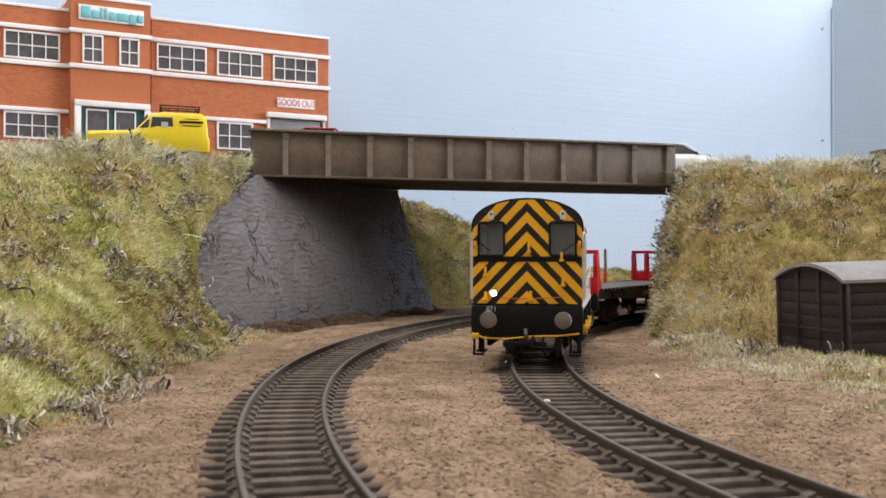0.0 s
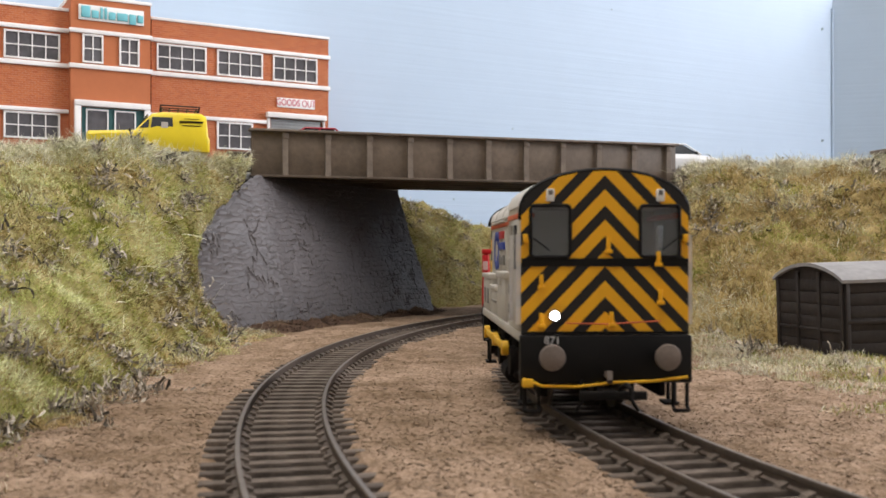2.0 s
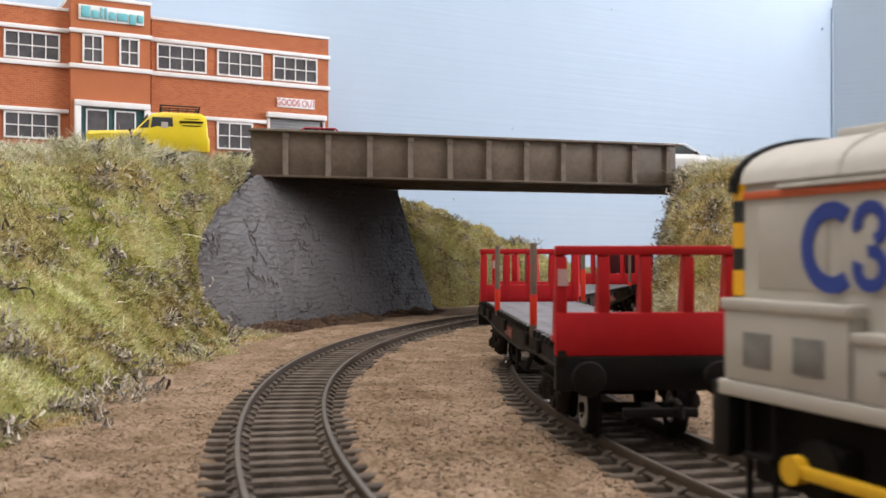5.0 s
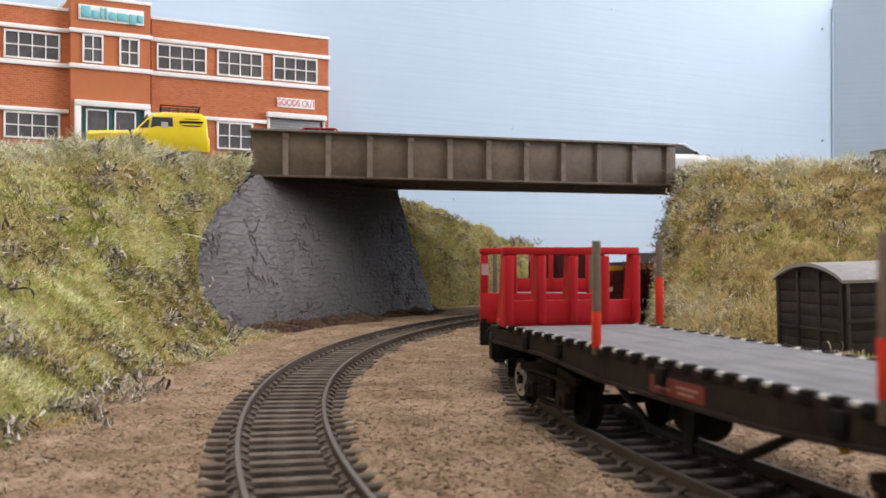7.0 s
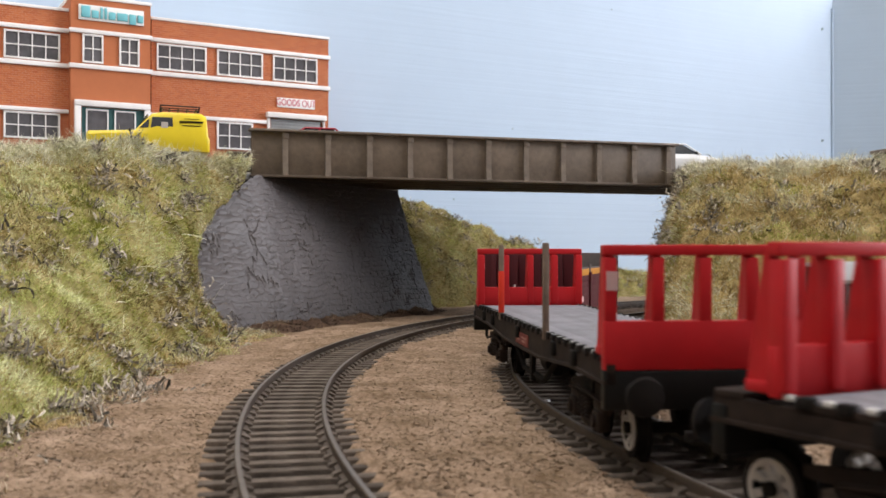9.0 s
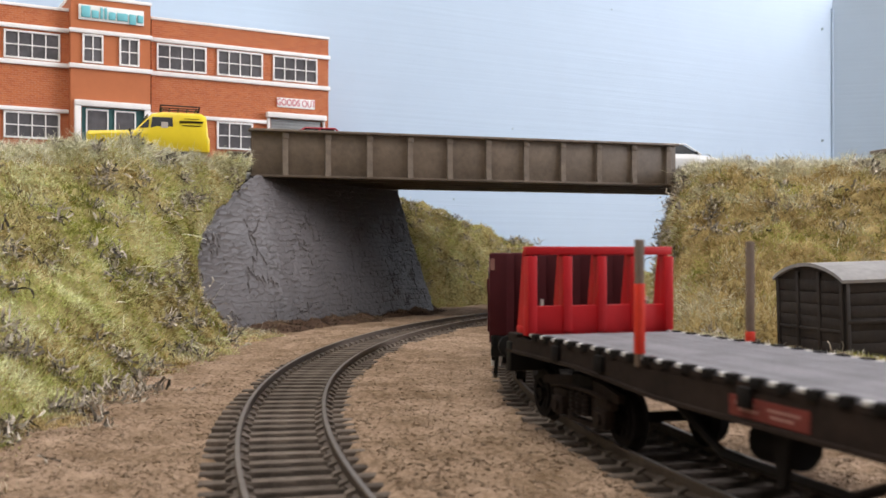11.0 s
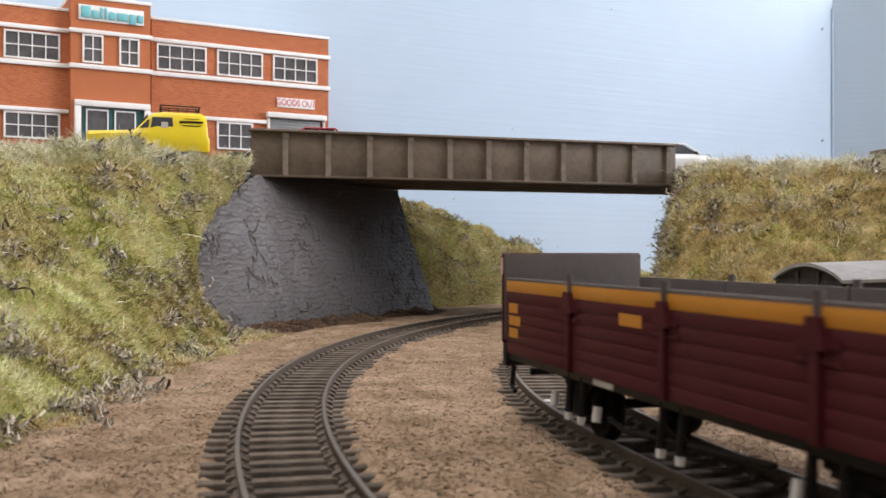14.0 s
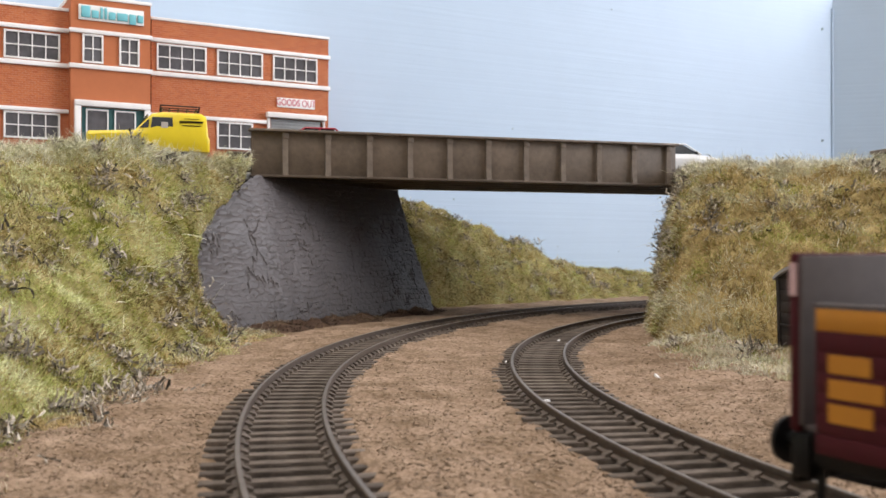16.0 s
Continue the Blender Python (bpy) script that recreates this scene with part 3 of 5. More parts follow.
def bridge():
    top = empty("road_bridge", "brown weathered plate girder road bridge over two tracks", "bridge", at=mm(B0.x, B0.y, 0, 0, 0, BANG))
    for y0, ext in ((0, 0), (122, 72)):
        zb = 74.6 if y0 == 0 else 77.6
        g = part("girder", box(bmesh.new(), 0, BLEN + ext, y0 + 1.2, y0 + 4, zb - .1, 97, 0.2), M_GIRDER, top, "weathered brown plate girder")
        s = -1 if y0 == 0 else 1
        yf = y0 + 1.2 if s < 0 else y0 + 4
        part("top_flange", box(bmesh.new(), -1.2, BLEN + ext + 1.2, y0 - 1.6, y0 + 6, 96.9, 98.2, 0.25), M_GIRDER_EDGE, g)
        part("bottom_flange", box(bmesh.new(), -1, BLEN + ext + 1, y0 - 1.0, y0 + 5, zb - 1.2, zb, 0.2), M_GIRDER, g)
        for k in range(11):
            x = 17.2 + k * 22.4
            bm = bmesh.new()
            prism(bm, [(yf, zb), (yf + s * 2.1, zb), (yf + s * 1.5, zb + 4.4), (yf + s * 1.2, 96.8), (yf, 96.8)], x - 1.5, x + 1.5, "x")
            box(bm, x - 1.7, x + 1.7, min(yf, yf + s * 1.6), max(yf, yf + s * 1.6), 93.6, 96.2, 0.15)
            part("stiffener", bm, M_GIRDER_EDGE, g)
    part("deck", prism(bmesh.new(), [(-4, 4.2), (BLEN + 4, 4.2), (BLEN + 74, 121.8), (-4, 121.8)], 78.2, 82, "z"), M_GIRDER, top, "shaded brown underside")
    part("roadway", prism(bmesh.new(), [(-4, 4.2), (BLEN + 4, 4.2), (BLEN + 74, 121.8), (-4, 121.8)], 82.01, 84, "z"), M_ROAD, top, "grey road surface")
    for k in range(6):
        y = 14 + k * 19
        part("stringer", box(bmesh.new(), 0, BLEN + 0.6 * y, y - 1.2, y + 1.2, 76.8, 78.19), M_GIRDER, top)


bridge()


def abutment():
    """Battered retaining wall of coursed stone; the face is a grid with cut joints."""
    P0, P1 = Vector((-106, 426, -6)), Vector((-5, 634, -6))
    d = (P1 - P0).normalized()
    nrm = Vector((d.y, -d.x, 0))
    L = (P1 - P0).length
    bm = bmesh.new()
    nu, nv = 480, 190
    rows = []
    back = []
    for j in range(nv + 1):
        row = []
        for i in range(nu + 1):
            u, v = i / nu, j / nv
            top = 74.0 - 51 * max(0.0, 1 - u / 0.35) ** 1.15
            z = -6 + (top + 6) * v
            a = u * L
            # courses of rubble half filled with paint: bed joints, broken uprights and long wandering cracks
            wz = z / 2.9 + 0.5 * fbm(a, z, 14, 4.4) + 0.22 * fbm(a, z, 3, 2.2)
            course = math.floor(wz)
            bed = max(0.0, 1 - min(wz - course, course + 1 - wz) * 9)
            wx = a / 6.8 + 0.5 * (course % 2) + 0.4 * fbm(a, z, 4, 8.8)
            upright = max(0.0, 1 - min(wx - math.floor(wx), math.floor(wx) + 1 - wx) * 13)
            broken = max(0.0, min(1.0, 0.15 + 3.2 * fbm(a, z * 1.6, 9, 5.5)))
            wander = max(0.0, 1 - abs(fbm(a * 1.5, z * 0.8, 17, 12.5)) * 20) * max(0.0, min(1.0, 0.4 + 2.5 * fbm(a, z, 21, 1.1)))
            relief = 0.7 * fbm(a, z, 34, 6.6) + 0.16 * fbm(a, z * 2.6, 4, 1.6) - (0.28 * max(bed, 0.7 * upright) + 0.4 * max(bed * 0.8, upright) * broken) * (0.35 + 0.75 * min(1.0, u * 1.6)) - 0.85 * wander
            edge = 1.6 * fbm(0, z, 5, 7.7) if i == nu else 0
            p = P0 + d * (a + edge) + nrm * (-27 * v + relief)
            p.z = z
            row.append(bm.verts.new(p))
        rows.append(row)
    for a, b in zip(rows, rows[1:]):
        for i in range(nu):
            bm.faces.new([a[i], a[i + 1], b[i + 1], b[i]])
    # thickness behind the face
    for row in (0, nv):
        back.append([bm.verts.new(v.co - nrm * (30 if row == nv else 55)) for v in (rows[row][0], rows[row][nu])])
    bm.faces.new([rows[j][nu] for j in range(nv + 1)] + [back[1][1], back[0][1]])
    bm.faces.new([back[0][0], back[0][1], back[1][1], back[1][0]])
    bm.faces.new([rows[nv][i] for i in range(nu + 1)] + [back[1][1], back[1][0]])
    tagged(part("bridge_abutment", bm, M_WALL), "dark grey-painted battered stone abutment under the bridge", "abutment", kind="structure")
    tagged(part("bridge_abutment_east", prism(bmesh.new(), [(146, 580), (170, 580), (178, 640), (160, 640)], -5, 74, "z"), M_WALL), "dark grey abutment buried in the grassy bank", "abutment", kind="structure")


abutment()


# ---- factory building: a two-storey brick card kit with white bands ----
M_TEAL = material("teal_paint", (0.03, 0.10, 0.10), 0.5, 0, 0.15, 80)
M_SIGN = material("sign_white", (0.80, 0.80, 0.78), 0.6, 0, 0.03, 60)
M_SIGNBLUE = material("sign_letter_blue", (0.17, 0.50, 0.56), 0.5, 0, 0.04, 60)
M_SIGNRED = material("sign_letter_red", (0.55, 0.09, 0.13), 0.5, 0, 0.05, 60)
M_SHUTTER = material("grey_shutter", (0.30, 0.31, 0.31), 0.5, 0, 0.15, 90)


def text_part(name, body, size, depth, mat, parent, m, sx=1.0, label=""):
    cu = bpy.data.curves.new(name, "FONT")
    cu.body, cu.size, cu.extrude, cu.align_x, cu.align_y = body, size / 1000, depth / 1000, "CENTER", "CENTER"
    tmp = bpy.data.objects.new(name, cu)
    scene.collection.objects.link(tmp)
    me = bpy.data.meshes.new_from_object(tmp.evaluated_get(bpy.context.evaluated_depsgraph_get()))
    bpy.data.objects.remove(tmp)
    me.transform(m @ Matrix.Diagonal((sx, 1, 1, 1)))
    me.materials.clear()
    me.materials.append(mat)
    ob = new(name, me)
    ob.parent = parent
    return tagged(ob, label)


def window(parent, x0, x1, z0, z1, y, cols, rows, sill=True):
    """A white-framed window standing on the face y; the glass lies behind the bars."""
    w = boxed("window", (x0, x1, y - 0.25, y + 0.6, z0, z1), M_GLASS, parent, "white-framed multi-pane window with dark panes")
    t = 0.55
    for a, b in ((x0 - t, x0 + t), (x1 - t, x1 + t)):
        boxed("frame_side", (a, b, y - 1.0, y + 0.2, z0 - t, z1 + t), M_WHITE, w, bevel=0.08)
    for a, b in ((z0 - t, z0 + t), (z1 - t, z1 + t)):
        boxed("frame_rail", (x0 - t, x1 + t, y - 1.05, y + 0.2, a, b), M_WHITE, w, bevel=0.08)
    for i in range(1, cols):
        x = x0 + (x1 - x0) * i / cols
        boxed("glazing_bar", (x - 0.32, x + 0.32, y - 0.85, y, z0, z1), M_WHITE, w)
    for j in range(1, rows):
        z = z0 + (z1 - z0) * j / rows
        boxed("glazing_bar", (x0, x1, y - 0.8, y, z - 0.32, z + 0.32), M_WHITE, w)
    return w


def factory():
    top = empty("factory_building", "two-storey red brick factory with white bands and sign", "building", at=mm(-183.8, 632, 0, 0, 0, 30.2))
    boxed("wing_wall", (0, 121, 0, 50, 80, 182), M_BRICK, top, "red brick wall")
    boxed("wing_wall", (-170, -49.2, 1.0, 50, 80, 182), M_BRICK, top, "red brick wall")
    boxed("tower_wall", (-49.4, -1.9, -5, 50, 80, 189), M_PLAIN_BRICK, top, "smooth red-brown brick entrance tower")
    boxed("parapet_cap", (-0.6, 121.8, -0.9, 50.8, 181.5, 183.4), M_WHITE, top, bevel=0.3)
    boxed("parapet_cap", (-170, -49.5, 0.2, 50.8, 180.5, 182.4), M_WHITE, top, bevel=0.3)
    boxed("parapet_cap", (-50.2, -1.2, -5.9, 50.9, 188.5, 190.6), M_WHITE, top, bevel=0.3)
    for z0, z1 in ((167.6, 170.2), (146.2, 149.0)):
        boxed("white_band", (-1.0, 122.0, -1.6, 0.5, z0, z1), M_WHITE, top, bevel=0.3)
        boxed("white_band", (121.01, 122.0, 0.5, 50, z0, z1), M_WHITE, top)
        boxed("white_band", (-170, -49.6, -0.6, 1.5, z0 - .2, z1 - .2), M_WHITE, top, bevel=0.3)
        boxed("white_band", (-50.4, -0.9, -6.4, -4.5, z0 - .3, z1 - .3), M_WHITE, top, bevel=0.3)
    boxed("white_band", (-1.0, 76, -1.5, 0.5, 120.3, 122.7), M_WHITE, top, bevel=0.3)
    boxed("white_band", (-170, -49.6, -0.6, 1.5, 118.6, 121), M_WHITE, top, bevel=0.3)
    for x0, x1 in ((3.6, 34.6), (42.6, 72.8), (81.0, 112.0)):
        window(top, x0, x1, 150.6, 166.4, 0, 4, 2)
    window(top, 42.6, 66, 102.6, 119.4, 0, 3, 2)
    window(top, 3.6, 34.6, 102.6, 119.4, 0, 4, 2)
    for z0, z1 in ((150, 165.6), (102.8, 117.6)):
        window(top, -85.4, -55, z0, z1, 1.0, 4, 2)
        window(top, -128, -97, z0, z1, 1.0, 4, 2)
    for x0, x1 in ((-42.2, -31), (-20.5, -9.3)):
        window(top, x0, x1, 150.1, 166.4, -5, 2, 2)
    # goods door with shutter slats
    d = boxed("goods_door", (79, 115.2, -0.4, 0.5, 84, 124.4), M_SHUTTER, top, "grey roller shutter goods door")
    for k in range(20):
        boxed("slat", (79.4, 114.8, -0.75, -0.35, 84.5 + 2 * k, 86.1 + 2 * k), M_SHUTTER, d, bevel=0.1)
    boxed("door_hood", (75.6, 118.4, -4.0, 0.4, 124.8, 128.4), M_WHITE, top, "white concrete door hood", bevel=0.4)
    for x in (76.4, 116.2):
        boxed("door_jamb", (x, x + 1.6, -2, 0.4, 84, 124.7), M_WHITE, top)
    # entrance
    e = boxed("entrance", (-43, -4, -5.6, -4.6, 84, 122.6), M_TEAL, top, "dark teal entrance doors with white glazing frames")
    boxed("entrance_lintel", (-47.4, -2.4, -8.2, -4.8, 123, 126.6), M_WHITE, top, bevel=0.4)
    for x in (-47.4, -6.0):
        boxed("entrance_pillar", (x, x + 3.6, -8, -4.8, 84, 122.9), M_WHITE, top, bevel=0.3)
    for x0, x1 in ((-40.2, -28), (-23.4, -11.6)):
        w = boxed("door_pane", (x0, x1, -6.0, -5.5, 90, 121), M_GLASS, e, "glazed door leaf")
        for a, b, c, f in ((x0 - .5, x0 + .3, 89, 121.5), (x1 - .3, x1 + .5, 89, 121.5)):
            boxed("white_trim", (a, b, -6.5, -5.4, c, f), M_WHITE, w)
        boxed("white_trim", (x0 - .5, x1 + .5, -6.5, -5.4, 120.7, 121.6), M_WHITE, w)
    boxed("roof", (-169, 120.4, 1.5, 49, 178, 180), M_ROAD, top, "flat grey roof")
    # sign boards
    s = boxed("name_sign", (-45, -6.2, -6.1, -5.02, 175.4, 184.6), M_SIGN, top, "white name board with pale blue raised shapes", bevel=0.15)
    x = -43.6
    for w, h, drop in ((5.2, 7.0, 0), (4.2, 4.8, 0), (1.6, 7.0, 0), (1.6, 7.0, 0), (4.2, 4.8, 0), (6.4, 4.8, 0), (4.2, 4.8, 1.6), (3.6, 4.8, 0)):
        boxed("sign_bar", (x, x + w, -6.9, -6.05, 176.8 - drop, 176.8 + h), M_SIGNBLUE, s, bevel=0.5)
        x += w + 0.85
    g = boxed("goods_sign", (83.4, 110.4, -0.9, -0.02, 132.4, 138.8), M_SIGN, top, "white board reading GOODS OUT in red", bevel=0.1)
    text_part("sign_letters", "GOODS OUT", 6.4, 0.12, M_SIGNRED, g, mm(96.9, -1.0, 135.6, 90, 0, 0), 0.74, "red capital letters")


factory()


# ---- model cars ----
def wheel_mesh(r, w, seg=20):
    bm = bmesh.new()
    cyl(bm, (0, -w / 2, 0), (0, w / 2, 0), r, seg=seg, mat=0)
    for s in (-1, 1):
        cyl(bm, (0, s * w / 2, 0), (0, s * (w / 2 + 0.12), 0), r * 0.6, r * 0.5, seg=seg, mat=1)
    return finish(bm, "wheel", [M_BLACK, M_RAILTOP])


def body_loft(bm, stations):
    """Cross-sections along x: each (x, half width low, half width high, z low, z waist, z top, half width roof)."""
    rings = []
    for x, wl, wm, z0, zw, z1, wr in stations:
        prof = [(-wl, z0), (-wm, zw), (-wr, z1 - 0.12 * (z1 - zw)), (-wr * 0.82, z1), (wr * 0.82, z1), (wr, z1 - 0.12 * (z1 - zw)), (wm, zw), (wl, z0)]
        rings.append([bm.verts.new((x, y, z)) for y, z in prof])
    n = 8
    for a, b in zip(rings, rings[1:]):
        for j in range(n):
            bm.faces.new([a[j], a[(j + 1) % n], b[(j + 1) % n], b[j]])
    bm.faces.new(rings[0]), bm.faces.new(rings[-1])
    bmesh.ops.recalc_face_normals(bm, faces=bm.faces[:])
    bmesh.ops.bevel(bm, geom=[e for e in bm.edges if e.calc_face_angle(0) > 0.5], offset=0.35, segments=2, affect="EDGES", profile=0.5)
    return bm


M_CARGLASS = material("car_window", (0.05, 0.055, 0.06), 0.12, 0, 0.2, 60, spec=0.6)
M_SEAT = material("pale_seat", (0.55, 0.5, 0.46), 0.7, 0, 0.1, 80)


def yellow_van():
    top = empty("three_wheeled_van", "bright yellow three-wheeled model van with black roof rack", "van", at=mm(-137.6, 470, 79.3, 0, 0, 196.5))
    y = M_YELLOW
    part("body", body_loft(bmesh.new(), [(-27, 8.8, 9.4, 2.2, 8, 8.4, 8.6), (-26.4, 9.4, 10, 2, 8.5, 8.9, 9.2), (-25.6, 9.6, 10.2, 2, 9.5, 18.6, 8.2), (-23, 9.8, 10.3, 2, 9.8, 20.2, 8.6), (-6, 9.8, 10.3, 2, 9.8, 20.4, 8.6), (-1, 9.8, 10.3, 2, 9.8, 19.4, 8.4), (6.5, 9.6, 10.1, 2, 9.9, 11.6, 9.0), (20, 8.8, 9.4, 2, 9.6, 11.0, 8.2), (26.4, 8.2, 8.8, 2.2, 9.0, 10.8, 7.6), (27.6, 7.6, 8.2, 2.6, 8.4, 10.0, 7.0)]), y, top, "yellow painted body")
    for s in (-1, 1):
        part("side_window", prism(bmesh.new(), [(-10.5, 12.6), (-0.5, 12.6), (-1.2, 17.6), (-10.2, 17.6)], s * 9.3 - 0.35, s * 9.3 + 0.35, "y"), M_CARGLASS, top, "dark side window")
        part("quarter_window", prism(bmesh.new(), [(0.6, 12.6), (4.4, 12.6), (0.2, 16.8)], s * 9.2 - 0.35, s * 9.2 + 0.35, "y"), M_CARGLASS, top)
        b = boxed("seat", (-8.2, -5.2, s * 9.75 - 0.1, s * 9.75 + 0.1, 12.7, 15.4), M_SEAT, top)
        for z, x0, x1, h in ((17.0, -15.6, -22.0, 0.3), (15.4, -13.2, -24.0, 0.75), (13.8, -14.6, -23.0, 0.4)):
            boxed("lettering_bar", (x1, x0, s * 9.62 - 0.16, s * 9.62 + 0.16, z, z + h), M_BLACK, top)
    part("windscreen", prism(bmesh.new(), [(0.6, 18.9), (5.6, 11.9), (6.0, 12.1), (1.0, 19.1)], -7.4, 7.4, "y"), M_CARGLASS, top)
    bm = bmesh.new()
    for s in (-1, 1):
        pipe(bm, [(-22, s * 7.5, 20.6), (-22.4, s * 7.8, 23), (-5, s * 7.8, 23.4), (-4.6, s * 7.5, 20.6)], 0.35)
        pipe(bm, [(-22, s * 7.6, 21.9), (-5, s * 7.6, 22.2)], 0.25)
    for x in (-21, -17, -13, -9, -5.5):
        pipe(bm, [(x, -7.6, 22), (x, 7.6, 22)], 0.35)
    pipe(bm, [(-22.4, -7.8, 23), (-22.4, 7.8, 23)], 0.3)
    pipe(bm, [(-5, -7.8, 23.4), (-5, 7.8, 23.4)], 0.3)
    part("roof_rack", bm, M_BLACK, top, "black tubular roof rack")
    me = wheel_mesh(3.4, 2.6)
    for x, yy in ((-16.5, -8.2), (-16.5, 8.2), (17, 0)):
        w = new("wheel", me)
        w.parent, w.matrix_basis = top, mm(x, yy, 3.4)
    for s in (-1, 1):
        part("headlight", cyl(bmesh.new(), (26.2, s * 4.6, 7.0), (27.6, s * 4.6, 7.0), 1.2), M_RAILTOP, top)


yellow_van()


def saloon(name, label, paint, at):
    top = empty(name, label, "car", at=at)
    part("body", body_loft(bmesh.new(), [(-27, 9.5, 10, 3, 7, 9.5, 8.6), (-26, 10.4, 11, 2.6, 8, 11.4, 9.4), (-17, 10.8, 11.4, 2.4, 8.5, 12, 9.8), (8, 10.8, 11.4, 2.4, 8.5, 11.8, 9.8), (22, 10.6, 11.0, 2.5, 7.6, 10.2, 9.0), (27, 9.6, 10, 3, 6.2, 8.2, 8.0)]), paint, top)
    part("cabin", body_loft(bmesh.new(), [(-21, 9.0, 9.2, 11, 11.6, 12.2, 8.4), (-13, 9.4, 9.6, 11, 11.8, 17.6, 7.4), (2, 9.4, 9.6, 11, 11.8, 17.7, 7.4), (13, 9.0, 9.2, 10.6, 11.0, 11.5, 8.6)]), M_CARGLASS, top, "dark glazed cabin")
    part("roof", box(bmesh.new(), -14, 3.4, -7.6, 7.6, 17.4, 18.4, 0.5), paint, top)
    for s in (-1, 1):
        bm = bmesh.new()
        for x0, z0, x1, z1 in ((3, 17.8, 13, 11.4), (-13.6, 17.8, -21, 11.8), (-5, 17.8, -5, 11.6)):
            pipe(bm, [(x0, s * 7.9, z0), (x1, s * 9.4, z1)], 0.5)
        part("pillars", bm, paint, top)
        part("mirror", box(bmesh.new(), 8, 9.6, s * 11 - 1, s * 11 + 1, 11.6, 13, 0.3), M_BLACK, top)
        boxed("headlight", (25.2, 27.2, s * 6.8 - 1.8, s * 6.8 + 1.8, 6.2, 7.9), M_RAILTOP, top, bevel=0.3)
    me = wheel_mesh(4.1, 2.8)
    for x in (-16.5, 16.5):
        for s in (-1, 1):
            w = new("wheel", me)
            w.parent, w.matrix_basis = top, mm(x, s * 9.6, 4.1)


saloon("saloon_car", "red model car on the bridge roadway", material("red_car_paint", (0.42, 0.04, 0.06), 0.3, 0, 0.06, 60), mm(-75, 557, 85.0, 0, 0, BANG + 180))
saloon("saloon_car", "white model car leaving the bridge", material("white_car_paint", (0.82, 0.82, 0.82), 0.3, 0, 0.03, 60), mm(147, 634, 84.4, 0, 0, BANG - 6))


# ---- grounded van body ----
def grounded_van():
    M_VAN = material("faded_van_planks", (0.031, 0.025, 0.022), 0.7, 0, 0.4, 90, 0.4)
    M_ROOF = material("grey_felt_roof", (0.30, 0.29, 0.29), 0.8, 0, 0.25, 60, 0.3)
    top = empty("grounded_van_body", "old dark brown van body without wheels, half sunk in weeds", "van body", at=mm(134.5, 335, -1.0, 0, -1.5, 12))
    W, L, H = 41, 88, 26
    boxed("body", (0, L, 0, W, 0, H), M_VAN, top, "dark brown planked box")
    for k in range(6):
        boxed("plank", (1.2, L - 1, -0.3, 0.0, 0.8 + k * 4.2, 4.7 + k * 4.2), M_VAN, top, bevel=0.1)
        boxed("plank", (-0.3, 0.0, 1.2, W - 1.2, 0.8 + k * 4.2, 4.7 + k * 4.2), M_VAN, top, bevel=0.1)
    for x in (0, 17.5, 35, 52.5, 70):
        boxed("upright", (x, x + 1.6, -1.0, -0.28, 0, H), M_VAN, top, bevel=0.15)
    for y in (0, 13.2, 26.4, W - 1.6):
        boxed("upright", (-1.0, -0.28, y, y + 1.6, 0, H + (2.6 if 5 < y < 30 else 0.2)), M_VAN, top, bevel=0.15)
    boxed("waist_rail", (0, L, -1.2, -0.3, 11.4, 12.6), M_VAN, top, bevel=0.15)
    boxed("waist_rail", (-0.8, -0.3, 0, W, 8.2, 9.2), M_VAN, top, bevel=0.1)
    arc = [(W * i / 16, H + 4.6 * math.sin(math.pi * i / 16) ** 0.8) for i in range(17)]
    part("end_panel", prism(bmesh.new(), arc, 0.2, L - 0.2, "x"), M_VAN, top)
    outer = [(-1.4 + (W + 2.8) * i / 20, H + 0.2 + 5.6 * math.sin(math.pi * i / 20) ** 0.75) for i in range(21)]
    inner = [(-1.2 + (W + 2.4) * i / 20, H - 0.9 + 5.5 * math.sin(math.pi * i / 20) ** 0.75) for i in range(21)][::-1]
    bm = bmesh.new()
    lo = [[bm.verts.new((x, *p)) for p in outer + inner] for x in (-1.6, L + 1.6)]
    n = len(lo[0])
    for i in range(n):
        f = bm.faces.new([lo[0][i], lo[0][(i + 1) % n], lo[1][(i + 1) % n], lo[1][i]])
    for i in range(20):
        for r in lo:
            bm.faces.new([r[i], r[i + 1], r[n - 2 - i], r[n - 1 - i]])
    bmesh.ops.recalc_face_normals(bm, faces=bm.faces[:])
    part("roof", bm, M_ROOF, top, "pale grey curved felt roof")


grounded_van()


def brick_ruin():
    """The end of a low dark stone wall on the crest."""
    top = tagged(part("stone_parapet", box(bmesh.new(), 0, 60, 0, 12, 60, 90, 0.8), M_GIRDER), "dark brown end of a stone parapet wall", "parapet")
    top.matrix_world = mm(253, 574, 1.5, 0, 0, 10)
    boxed("coping", (-1, 61, -1, 13, 90, 92.4), M_GIRDER_EDGE, top, bevel=0.4)


brick_ruin()

